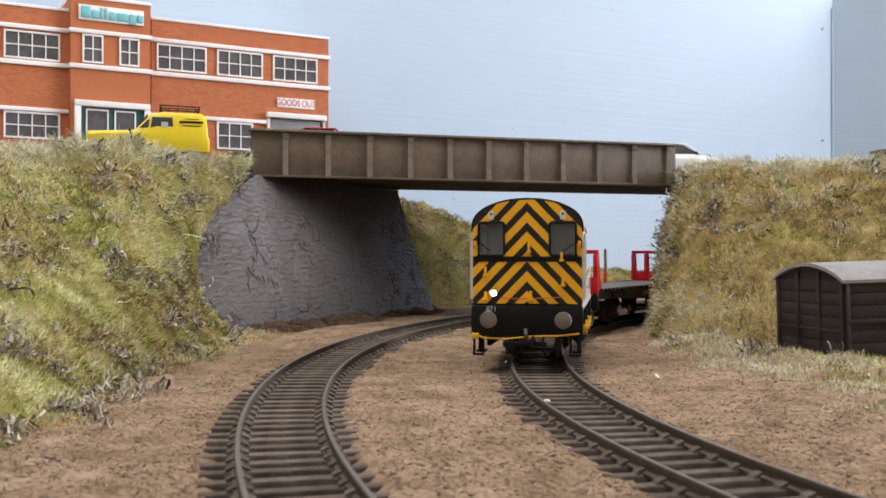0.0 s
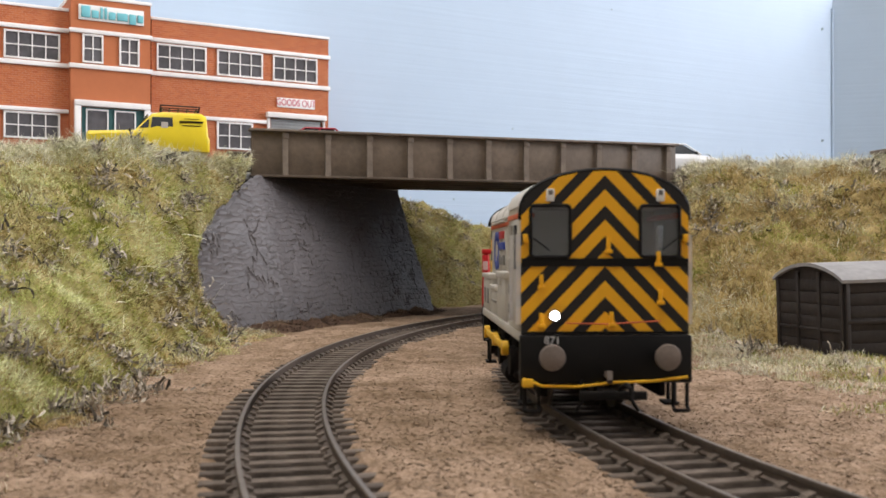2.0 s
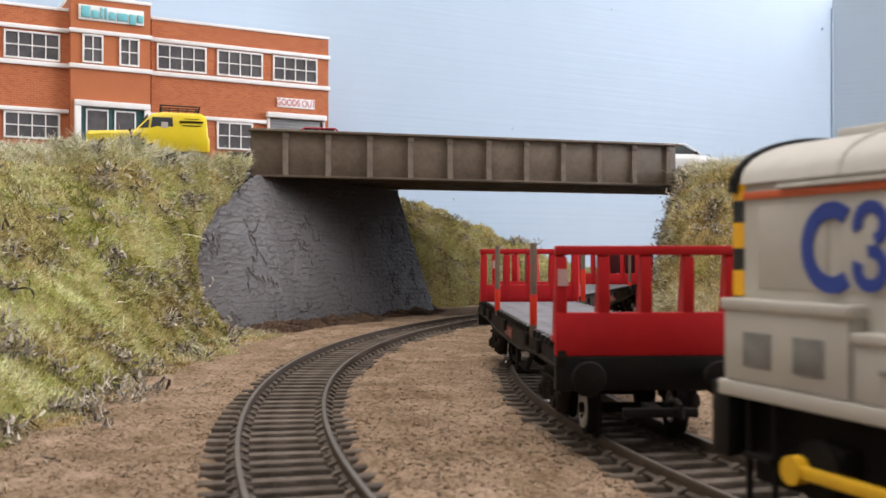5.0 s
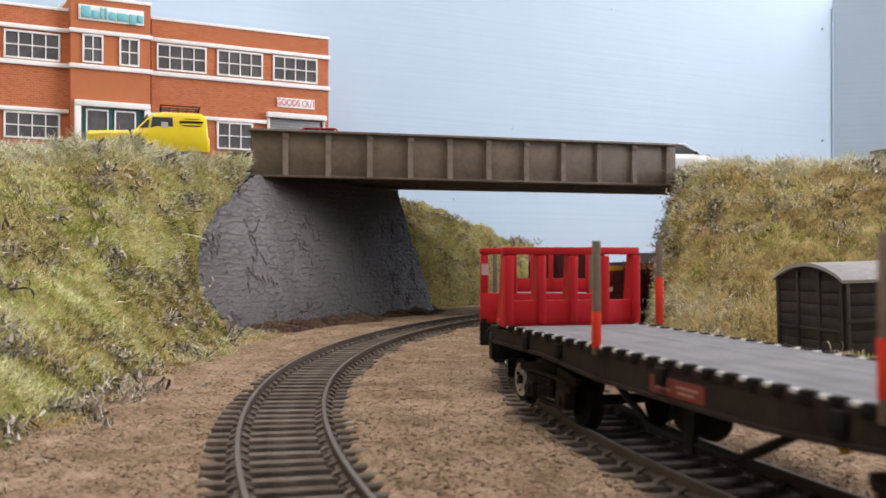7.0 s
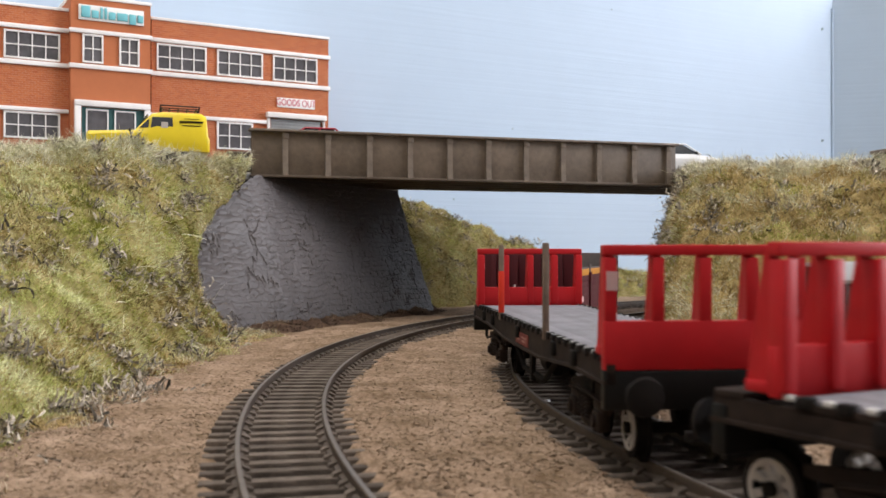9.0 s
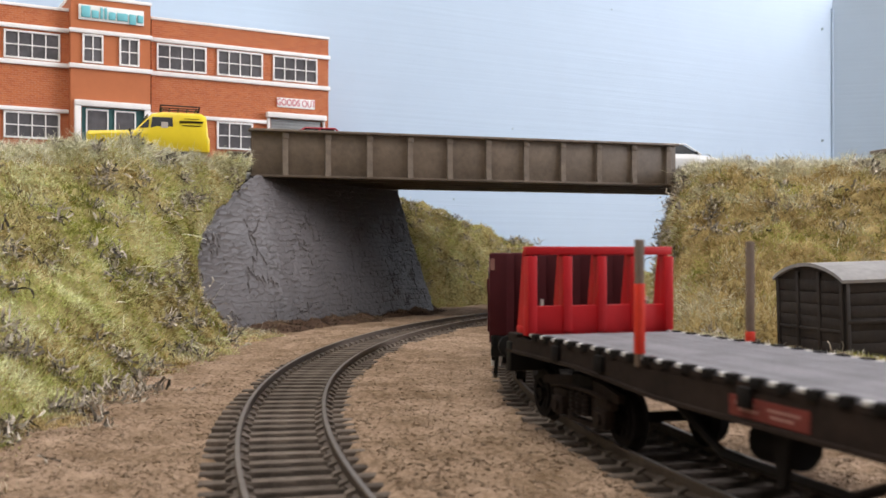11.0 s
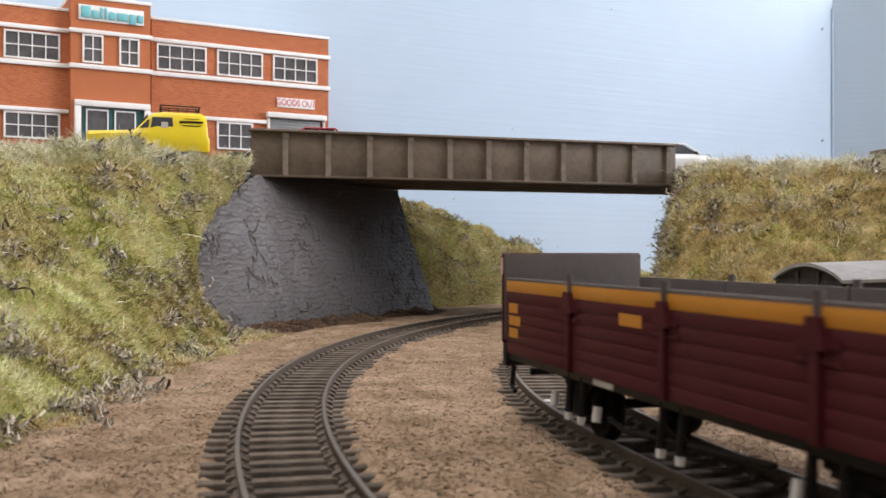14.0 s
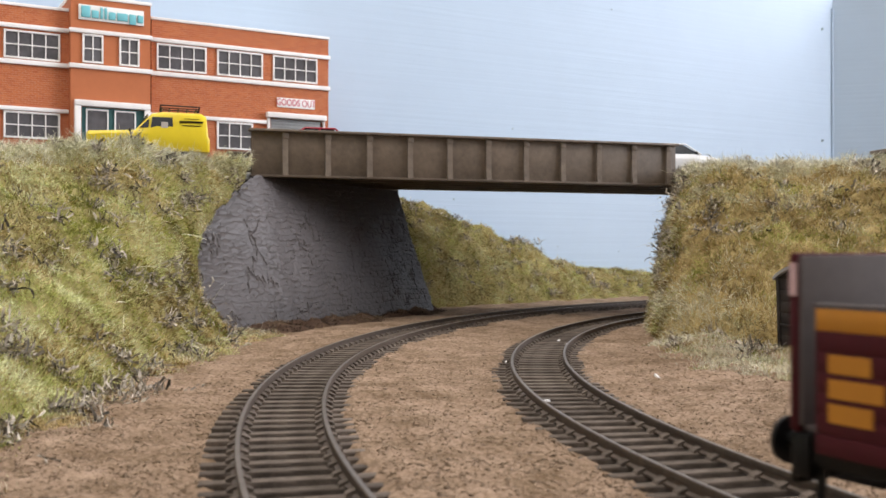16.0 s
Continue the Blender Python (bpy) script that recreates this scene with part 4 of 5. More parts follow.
# ---- train ----
M_LOCOGREY = material("loco_grey", (0.49, 0.455, 0.40), 0.5, 0, 0.06, 70, 0.08)
M_LOCOROOF = material("loco_roof_grey", (0.56, 0.53, 0.485), 0.55, 0, 0.10, 50, 0.1)
M_ORANGE = material("orange_stripe", (0.62, 0.12, 0.04), 0.5, 0, 0.08, 80)
M_ROD = material("yellow_rod", (0.75, 0.42, 0.02), 0.45, 0, 0.1, 90)
M_BUFFER = material("brown_steel_buffer", (0.19, 0.155, 0.13), 0.45, 0.2, 0.25, 200)
M_LOGOBLUE = material("logo_blue", (0.03, 0.06, 0.30), 0.5, 0, 0.08, 80)
M_LOGORED = material("logo_red", (0.48, 0.03, 0.03), 0.5, 0, 0.08, 80)
M_LABELGREY = material("faded_lettering", (0.21, 0.20, 0.185), 0.6, 0, 0.3, 400)
M_CABGLASS = material("cab_glass", (0.055, 0.055, 0.06), 0.12, 0, 0.2, 60, spec=0.6)
M_RED = material("bulkhead_red", (0.50, 0.012, 0.018), 0.5, 0, 0.12, 60, 0.1, spec=0.28)
M_STAKE = material("stake_brown", (0.17, 0.125, 0.095), 0.7, 0, 0.25, 150, 0.2)
M_STAKERED = material("stake_red", (0.70, 0.035, 0.012), 0.5, 0, 0.15, 100)
M_DECK = material("grey_plank_deck", (0.185, 0.178, 0.195), 0.8, 0, 0.25, 120, 0.4, rand=0.12)
M_SOLE = material("rusty_solebar", (0.026, 0.017, 0.013), 0.85, 0, 0.4, 120, 0.3, spec=0.18)
M_WHEELPALE = material("pale_wheel", (0.50, 0.46, 0.42), 0.6, 0, 0.2, 200)
M_MAROON = material("maroon_planks", (0.062, 0.007, 0.011), 0.65, 0, 0.18, 60, 0.1, spec=0.22)
M_BAND = material("ochre_band", (0.50, 0.205, 0.02), 0.5, 0, 0.08, 80)
M_INSIDE = material("grey_brown_interior", (0.105, 0.088, 0.085), 0.75, 0, 0.2, 70, 0.15)
M_RUSTRED = material("rust_red_panel", (0.17, 0.028, 0.02), 0.7, 0, 0.3, 200)
M_RUSTPALE = material("faded_pink_bar", (0.34, 0.17, 0.14), 0.7, 0, 0.3, 200)
M_PALE = material("pale_marking", (0.62, 0.60, 0.58), 0.6, 0, 0.1, 200)
M_LABEL = material("pinkish_label", (0.62, 0.42, 0.42), 0.6, 0, 0.15, 200)


def chevron_material():
    m = material("wasp_stripes", (0.88, 0.44, 0.012), 0.45, 0, 0.06, 60)
    nt = m.node_tree
    bs = nt.nodes["Principled BSDF"]
    old = bs.inputs["Base Color"].links[0].from_socket

    def math_node(op, a, b=0.0):
        n = nt.nodes.new("ShaderNodeMath")
        n.operation = op
        for k, v in enumerate((a, b)):
            if isinstance(v, (int, float)):
                n.inputs[k].default_value = v
            else:
                nt.links.new(v, n.inputs[k])
        return n.outputs[0]
    tc = nt.nodes.new("ShaderNodeTexCoord")
    sep = nt.nodes.new("ShaderNodeSeparateXYZ")
    nt.links.new(tc.outputs["Object"], sep.inputs[0])
    ay = math_node("ABSOLUTE", sep.outputs[1])
    v = math_node("SUBTRACT", 0.04696 + 0.00606 * 20, math_node("ADD", sep.outputs[2], math_node("MULTIPLY", ay, 1.04)))
    f = math_node("FRACT", math_node("DIVIDE", v, 0.00606))
    black = math_node("GREATER_THAN", f, 0.535)
    mix = nt.nodes.new("ShaderNodeMix")
    mix.data_type = "RGBA"
    mix.inputs[7].default_value = (0.012, 0.011, 0.010, 1)
    nt.links.new(black, mix.inputs[0])
    nt.links.new(old, mix.inputs[6])
    nt.links.new(mix.outputs[2], bs.inputs["Base Color"])
    return m


def pane_material():
    m = material("cab_pane", (0.62, 0.64, 0.64), 0.06, 0, 0.06, 60, spec=0.5)
    m.node_tree.nodes["Principled BSDF"].inputs["Transmission Weight"].default_value = 0.95
    return m


M_PANE = pane_material()
M_CHEVRON = chevron_material()
M_CHEVYEL = material("end_yellow", (0.88, 0.44, 0.012), 0.45, 0, 0.06, 60)


def glow_material():
    m = bpy.data.materials.new("lit_headlight")
    m.use_nodes = True
    bs = m.node_tree.nodes["Principled BSDF"]
    bs.inputs["Base Color"].default_value = (0.9, 0.9, 0.95, 1)
    bs.inputs["Emission Color"].default_value = (0.93, 0.93, 1.0, 1)
    bs.inputs["Emission Strength"].default_value = 40
    return m


M_GLOW = glow_material()


def spoked_wheel(r, spokes, s):
    """One wheel about its axle: flange, tread, rim, open spokes and hub in one casting. s: the side it faces."""
    bm = bmesh.new()
    seg = spokes * 4
    prof = [(r * .24, 0.0), (r * .24, -0.3), (r * .3, -0.35), (r * .62, 0.2), (r * .62, 0.35), (r * .76, 0.35), (r * .76, 0.0), (r, 0.0), (r, -1.7), (r + .8, -1.8), (r + .8, -2.3), (r * .62, -2.3), (r * .62, -1.6), (r * .3, -1.7), (r * .24, -1.9)]
    rings = [[bm.verts.new((rr * math.cos(2 * math.pi * i / seg), s * y, rr * math.sin(2 * math.pi * i / seg))) for i in range(seg)] for rr, y in prof]
    n = len(prof)
    for k in range(n):
        a, c = rings[k], rings[(k + 1) % n]
        for i in range(seg):
            if k in (2, 12) and i % 4 > 1:
                continue
            f = bm.faces.new([a[i], a[(i + 1) % seg], c[(i + 1) % seg], c[i]])
            f.material_index = 1 if 6 <= k <= 10 else 0
    for i in range(seg):
        if i % 4 in (0, 2):
            bm.faces.new([rings[2][i], rings[3][i], rings[12][i], rings[13][i]])
    bm.faces.new(rings[0])
    bmesh.ops.recalc_face_normals(bm, faces=bm.faces[:])
    return bm


def wheelset(parent, x, r, spokes, mat, tread, gauge_half=7.2):
    """An axle with two wheels, turning about the origin."""
    ob = part("wheelset", cyl(bmesh.new(), (0, -gauge_half - 3, 0), (0, gauge_half + 3, 0), 1.0, seg=10), M_DARK, parent, "axle with spoked wheels")
    for s in (-1, 1):
        w = part("wheel", spoked_wheel(r, spokes, s), [mat, tread], ob)
        w.matrix_basis = mm(0, s * (gauge_half + 2.2), 0)
    ob.matrix_basis = mm(x, 0, r)
    WHEELS.append((ob, x, r))
    return ob


WHEELS, RODS = [], []


def buffer(parent, x, s, y, z, r, mat, reach=6.0):
    bm = bmesh.new()
    cyl(bm, (x, y, z), (x + s * reach * 0.6, y, z), 1.7, 1.4, seg=14)
    cyl(bm, (x + s * reach * 0.5, y, z), (x + s * reach * 0.9, y, z), 0.9, seg=10)
    cyl(bm, (x + s * reach * 0.86, y, z), (x + s * reach, y, z), r, r * 0.93, seg=24)
    cyl(bm, (x + s * reach, y, z), (x + s * (reach + 0.35), y, z), r * 0.93, r * 0.4, seg=24)
    part("buffer", bm, mat, parent, "round buffer")


def coupling(parent, x, s):
    bm = bmesh.new()
    box(bm, min(x, x + s * 9), max(x, x + s * 9), -1.2, 1.2, 6.4, 7.6, 0.2)
    box(bm, min(x + s * 8, x + s * 9.2), max(x + s * 8, x + s * 9.2), -6.5, 6.5, 6.2, 7.8, 0.2)
    pipe(bm, [(x + s * 3, 2.5, 7.5), (x + s * 9, 2.5, 9.2), (x + s * 13, 2.5, 8.6), (x + s * 13, 2.5, 6.6)], 0.5)
    part("coupling", bm, M_DARK, parent, "black hook-and-bar coupling")


def arch(hw, z0, zs, z1, n=18):
    """Outline of a cab end: straight sides to zs, then an arc to z1."""
    pts = [(-hw, z0), (-hw, zs)]
    for i in range(1, n):
        a = math.pi * (1 - i / n)
        pts.append((hw * math.cos(a), zs + (z1 - zs) * math.sin(a) ** 0.9))
    return pts + [(hw, zs), (hw, z0)]


def locomotive():
    top = empty("shunting_locomotive", "grey diesel shunter with yellow and black chevron ends, headlight lit", "locomotive")
    HW, Z0, ZS, ZT = 16.7, 18.2, 42.3, 50.6
    # cab shell behind the end plate
    def crown(hw, z0, zt):
        edge = hw * 0.99
        return [(-edge, z0)] + [p for p in arch(hw, Z0, ZS, zt) if p[1] > z0] + [(edge, z0)]
    cab = part("cab", prism(bmesh.new(), crown(HW, 43.8, ZT), -24, -0.8, "x"), M_LOCOGREY, top, "light grey cab")
    boxed("cab_floor", (-24, -0.8, -HW, HW, Z0, 19.0), M_LOCOGREY, cab)
    boxed("rear_wall", (-24, -23.3, -15.69, 15.69, 19.0, 43.8), M_LOCOGREY, cab)
    boxed("control_desk", (-12, -5, -6, 6, 19, 29.5), M_LOCOGREY, cab, bevel=0.5)
    end = part("cab_end", box(bmesh.new(), -0.79, 0, -HW - .05, HW + .05, Z0, 33.5), M_CHEVRON, top, "yellow and black chevron-striped cab end")
    part("crown_panel", prism(bmesh.new(), crown(HW + .05, 43.6, ZT + .05), -0.79, 0, "x"), M_CHEVRON, end)
    boxed("centre_panel", (-0.79, 0, -7.0, 7.0, 33.5, 43.6), M_CHEVRON, end)
    for s in (-1, 1):
        y0, y1 = sorted((s * 15.7, s * HW))
        for x0, x1, z0, z1 in ((-24, -0.8, 19.0, 30), (-24, -0.8, 40.2, 43.8), (-24, -21.8, 30, 40.2), (-15.2, -0.8, 30, 40.2)):
            boxed("side_panel", (x0, x1, y0, y1, z0, z1), M_LOCOGREY, cab)
        boxed("corner_panel", (-0.79, 0, *sorted((s * 14.9, s * (HW + .05))), 33.5, 43.6), M_CHEVRON, end)
    rim = bmesh.new()
    pts = arch(HW + .25, ZS - 1.5, ZS, ZT + .3)
    pipe(rim, [(-0.4, *p) for p in pts], 0.42)
    part("roof_rim", rim, M_BLACK, end)
    boxed("waist_band", (0.0, 0.22, -HW, HW, 31.6, 33.2), M_BLACK, end)
    boxed("sill_band", (0.0, 0.22, -HW, HW, 18.1, 18.7), M_BLACK, end)
    for s in (-1, 1):
        y0, y1 = sorted((s * 7.0, s * 14.9))
        w = part("end_window", box(bmesh.new(), -0.55, -0.25, y0, y1, 33.5, 43.6), M_PANE, end, "clear cab window with rounded black surround")
        w.visible_shadow = False
        bm = bmesh.new()
        pipe(bm, [(0.3, y0, 34), (0.3, y0, 43.2), (0.3, y0 + .5, 43.7), (0.3, y1 - .5, 43.7), (0.3, y1, 43.2), (0.3, y1, 34), (0.3, y1 - .5, 33.5), (0.3, y0 + .5, 33.5), (0.3, y0, 34)], 0.34, 8)
        part("window_rubber", bm, M_BLACK, w)
        part("wiper", pipe(bmesh.new(), [(0.6, s * 14.4, 37.2), (0.75, s * 11.2, 34.8)], 0.16), M_BLACK, w)
        boxed("marker_light", (0, 0.8, s * 11 - 0.8, s * 11 + 0.8, 44.5, 47.0), M_SIGN, end, "white marker light box", bevel=0.2)
        boxed("marker_dot", (0.75, 0.9, s * 11 - .45, s * 11 + .45, 45.8, 46.8), M_LABELGREY, end)
        boxed("grab_stub", (0, 1.3, s * 16 - .45, s * 16 + .45, 36.3, 38.0), M_CHEVYEL, end, bevel=0.15)
    # lamp irons
    for y, z in ((0.6, 34.2), (-12.8, 27.0), (10.6, 31.6), (11, 24.0), (-12.8, 19.4), (1.2, 19.6)):
        bm = bmesh.new()
        box(bm, 0, 0.8, y - 0.4, y + 0.4, z, z + 3.0, 0.12)
        box(bm, 0, 1.2, y - 0.7, y + 0.7, z, z + 0.8, 0.12)
        part("lamp_bracket", bm, M_CHEVYEL, end)
    part("headlight", cyl(bmesh.new(), (0, -10.2, 21.9), (1.3, -10.2, 21.9), 0.85, seg=20), M_GLOW, end, "round headlight shining white")
    part("headlight_ring", cyl(bmesh.new(), (0, -10.2, 21.9), (1.0, -10.2, 21.9), 1.2, seg=20), M_RAILTOP, end)
    part("jumper_cable", pipe(bmesh.new(), [(0.6, -8, 20.4), (1.0, 0, 20.2), (0.6, 11, 20.8)], 0.16), M_ORANGE, end)
    # buffer beam
    beam = boxed("buffer_beam", (-1.0, 1.4, -HW - .4, HW + .4, 8.6, 18.0), M_BLACK, top, "black buffer beam", bevel=0.3)
    text_part("number", "871", 2.2, 0.05, M_PALE, beam, mm(1.5, -10.8, 17.0, 90, 0, 90), 1.0, "pale painted number")
    for s in (-1, 1):
        buffer(beam, 1.4, 1, s * 11.3, 14.0, 2.6, M_BUFFER, 4.2)
        bm = bmesh.new()
        pipe(bm, [(0.8, s * 16.2, 9), (0.8, s * 16.2, 4), (2.0, s * 16.2, 3.2), (2.0, s * 13.4, 3.2), (0.8, s * 13.4, 4), (0.8, s * 13.4, 9)], 0.4)
        part("step", bm, M_DARK, beam)
        pipe_bm = pipe(bmesh.new(), [(1.6, s * 5, 9.4), (2.2, s * 5, 5.0), (1.8, s * 6.2, 3.2)], 0.38)
        part("brake_hose", pipe_bm, M_DARK, beam)
    part("orange_pipe", pipe(bmesh.new(), [(1.8, -16.6, 9.6), (2.2, -13, 8.2), (2.4, -6, 8.0), (2.4, 2, 8.9), (2.2, 9, 9.0), (1.8, 16, 9.8)], 0.3, 8), M_ROD, beam, "orange air pipe")
    boxed("pipe_cock", (1.6, 2.8, -16.9, -14.6, 7.9, 9.6), M_ROD, beam, bevel=0.3)
    part("hook", prism(bmesh.new(), [(1.3, 11), (4.5, 11.4), (5.0, 9.6), (4.2, 8.8), (3.9, 10), (1.3, 9.8)], -0.5, 0.5, "y"), M_BUFFER, beam)
    coupling(top, -1, 1)
    coupling(top, -94, -1)
    # hood
    hood = part("hood", prism(bmesh.new(), arch(14.2, Z0, 41.6, 48.4), -93, -24.01, "x"), M_LOCOGREY, top, "light grey engine hood")
    part("hood_roof", prism(bmesh.new(), [(14.6 * y / 14.2, z) for y, z in arch(14.2, 42.4, 43.0, 49.0)[1:-1]], -93.3, -24.2, "x"), M_LOCOROOF, hood, "pale grey rounded roof")
    part("cab_roof", prism(bmesh.new(), [(y, z) for y, z in arch(HW + .2, 43.2, 43.6, ZT + .15)[1:-1]], -24.5, -0.9, "x"), M_LOCOROOF, cab, "pale grey cab roof")
    for x in (-40, -58, -76):
        part("roof_seam", pipe(bmesh.new(), [(x, *p) for p in arch(14.5, 43, 43.2, 49.1)[1:-1]], 0.3), M_LOCOROOF, hood)
    part("exhaust", cyl(bmesh.new(), (-66, 3, 48), (-66, 3, 51), 1.6, seg=14), M_DARK, hood)
    boxed("roof_hatch", (-88, -80, -4, 4, 48.6, 49.9), M_LOCOROOF, hood, bevel=0.3)
    nose = part("nose_end", prism(bmesh.new(), arch(14.3, Z0, 41.6, 48.6), -95.2, -93.01, "x"), M_CHEVRON, top, "striped nose end")
    part("nose_rim", pipe(bmesh.new(), [(-94.6, *p) for p in arch(14.7, 40, 42, 49)[1:-1]], 0.7), M_BLACK, nose)
    for s in (-1, 1):
        o = s * HW
        def side(name, x0, x1, z0, z1, out, mat, lab="", bev=0.3, base=14.0, par=None):
            y0, y1 = sorted((s * base, s * out))
            return boxed(name, (x0, x1, y0, y1, z0, z1), mat, par or hood, lab, bev)
        side("stripe", -24, -0.9, 41.3, 42.3, HW + .22, M_ORANGE, "orange cantrail stripe", 0.05, par=cab)
        side("stripe", -93, -24.2, 41.0, 41.9, 14.5, M_ORANGE, "orange cantrail stripe", 0.05)
        side("gutter", -86, -52, 42.0, 42.5, 15.1, M_LOCOROOF, "", 0.1)
        # cab door and windows
        door = side("cab_door", -12.6, -1.0, 18.6, 41.0, HW + .35, M_LOCOGREY, "grey cab door", 0.2, 16, cab)
        y0, y1 = sorted((s * (HW + .2), s * (HW + .5)))
        boxed("door_window", (-9.6, -4.8, y0, y1, 31, 40), M_CABGLASS, door, "dark window")
        boxed("handrail", (-12.9, -12.4, *sorted((s * HW, s * (HW + 1))), 20, 38), M_PALE, door)
        boxed("handrail", (-1.3, -0.8, *sorted((s * HW, s * (HW + 1))), 20, 38), M_PALE, door)
        boxed("side_window", (-21.8, -15.2, *sorted((s * 16.1, s * 16.4)), 30, 40.2), M_PANE, cab, "clear sliding cab window").visible_shadow = False
        boxed("window_bar", (-18.8, -18.2, *sorted((s * HW, s * (HW + .65))), 30, 40.2), M_LOCOGREY, cab)
        boxed("window_bar", (-21.8, -15.2, *sorted((s * HW, s * (HW + .65))), 33, 33.6), M_LOCOGREY, cab)
        boxed("cab_vent", (-21, -15.6, y0, y1, 25.4, 27.4), M_LABELGREY, cab)
        boxed("cab_vent", (-20.4, -16.4, y0, y1, 21.4, 23.4), M_LABELGREY, cab)
        # boxes along the running plate
        b1 = side("battery_box", -52, -33, 18.4, 29.2, HW - .1, M_LOCOGREY, "raised equipment box")
        side("lid", -52.5, -32.5, 28.2, 29.8, HW + .3, M_LOCOGREY, "", 0.25, par=b1)
        side("latch", -43, -41.6, 26.6, 28.0, HW + .3, M_LOCOGREY, "", 0.1, par=b1)
        b2 = side("sand_box", -72, -52.4, 18.4, 25.2, HW - .3, M_LOCOGREY, "raised equipment box")
        side("lid", -72, -52.4, 24.6, 25.8, HW + .1, M_LOCOGREY, "", 0.2, par=b2)
        side("louvre", -68, -56, 21.6, 22.2, HW, M_LABELGREY, "", 0.05, par=b2)
        b3 = side("end_box", -94, -72.4, 18.4, 28, HW - .1, M_LOCOGREY, "raised equipment box")
        side("lid", -94.4, -72, 27.2, 28.6, HW + .3, M_LOCOGREY, "", 0.25, par=b3)
        for x in (-90, -81):
            side("vent", x, x + 5, 20.4, 24.6, HW + .08, M_LABELGREY, "", 0.05, par=b3)
        part("filler_ring", cyl(bmesh.new(), (-28.4, s * 13.8, 22.4), (-28.4, s * 14.9, 22.4), 2.7, 2.5, seg=20), M_LOCOGREY, hood)
        part("filler_rim", pipe(bmesh.new(), [(-28.4 + 2.6 * math.cos(0.3 * k), s * 15.0, 22.4 + 2.6 * math.sin(0.3 * k)) for k in range(22)], 0.3), M_LOCOROOF, hood)
        for k in range(3):
            side("access_panel", -90 + k * 14, -78 + k * 14, 30, 40, 14.42, M_LOCOGREY, "", 0.12)
        side("access_panel", -46, -38, 31, 40, 14.5, M_LOCOGREY, "", 0.12)
        lv = side("louvre_panel", -36.5, -26, 32, 39, 14.5, M_LOCOGREY, "", 0.12)
        for k in range(5):
            side("slat", -36, -26.5, 32.6 + k * 1.3, 33.2 + k * 1.3, 14.9, M_LOCOGREY, "", 0.1, par=lv)
        # emblem: plain shapes
        bm = bmesh.new()
        yy = s * 14.62
        arc = [radians(55 + 12.5 * k) for k in range(21)]
        prism(bm, [(-77.2 + 4.9 * math.cos(a), 34.9 + 5.2 * math.sin(a)) for a in arc] + [(-77.2 + 3.0 * math.cos(a), 34.9 + 3.3 * math.sin(a)) for a in arc[::-1]], *sorted((yy, yy - s * 0.4)), "y")
        part("emblem_ring", bm, M_LOGOBLUE, hood, "blue open ring emblem")
        bm = bmesh.new()
        for cz, ca, cb in ((37.4, -70, 200), (32.6, -200, 100)):
            turn = [radians(ca + (cb - ca) * k / 12) for k in range(13)]
            prism(bm, [(-71.4 + 2.6 * math.cos(a), cz + 2.6 * math.sin(a)) for a in turn] + [(-71.4 + 1.2 * math.cos(a), cz + 1.2 * math.sin(a)) for a in turn[::-1]], *sorted((yy, yy - s * 0.4)), "y")
        part("emblem_hook", bm, M_LOGOBLUE, hood, "blue hooked emblem stroke")
        side("emblem_bar", -66.6, -55.6, 37.9, 39.9, 14.75, M_LOGORED, "red emblem bar", 0.05)
        side("emblem_bar", -66.6, -54, 35.1, 37.0, 14.75, M_LOGOBLUE, "blue emblem bar", 0.05)
        for k, w in enumerate((1.5, 1.1, 1.1, 0.9, 1.1, 0.9, 1.4, 1.1, 0.5, 0.5)):
            x0 = -67 + k * 1.4
            side("name_bar", x0, x0 + w, 31.2, 33.2 + (0.6 if k in (0, 6, 9) else 0), 14.7, M_LABELGREY, "faded grey lettering stroke", 0.05)
        # running plate and frame
        side("running_plate", -95, -0.5, 16.4, 18.3, HW + .1, M_LOCOGREY, "grey running plate edge", 0.15, 0, top)
        side("frame_plate", -93, -2, 5.5, 16.3, 12.6, M_DARK, "black outside frame", 0.2, 11.2, top)
        for x in (-30, -54, -78):
            part("axlebox", box(bmesh.new(), x - 3.2, x + 3.2, *sorted((s * 12, s * 15)), 6, 12.5, 0.5), M_DARK, top)
            part("crank", cyl(bmesh.new(), (x, s * 14.6, 9.8), (x, s * 16, 9.8), 3.4, seg=16), M_DARK, top)
        for x in (-38, -64):
            part("spring", box(bmesh.new(), x - 5, x + 5, *sorted((s * 12, s * 14)), 12, 14.2, 0.4), M_DARK, top)
        for x in (-8, -88):
            bm = bmesh.new()
            pipe(bm, [(x - 2.4, s * 15.4, 16.4), (x - 2.4, s * 15.4, 3.4), (x + 2.4, s * 15.4, 3.4), (x + 2.4, s * 15.4, 16.4)], 0.45)
            box(bm, x - 2.6, x + 2.6, *sorted((s * 13.6, s * 16.4)), 3.1, 3.7)
            box(bm, x - 2.6, x + 2.6, *sorted((s * 13.6, s * 16.4)), 9.1, 9.7)
            part("footstep", bm, M_DARK, top)
        part("air_tank", cyl(bmesh.new(), (-38 - 5, s * 14.2, 6.6), (-38 + 5, s * 14.2, 6.6), 2.4, seg=16), M_DARK, top)
        # coupling rod, carried round by the cranks
        bm = bmesh.new()
        for x0, x1 in ((-24, 0), (0, 24)):
            box(bm, x0, x1, *sorted((s * 16.3, s * 17.3)), -0.75, 0.75, 0.2)
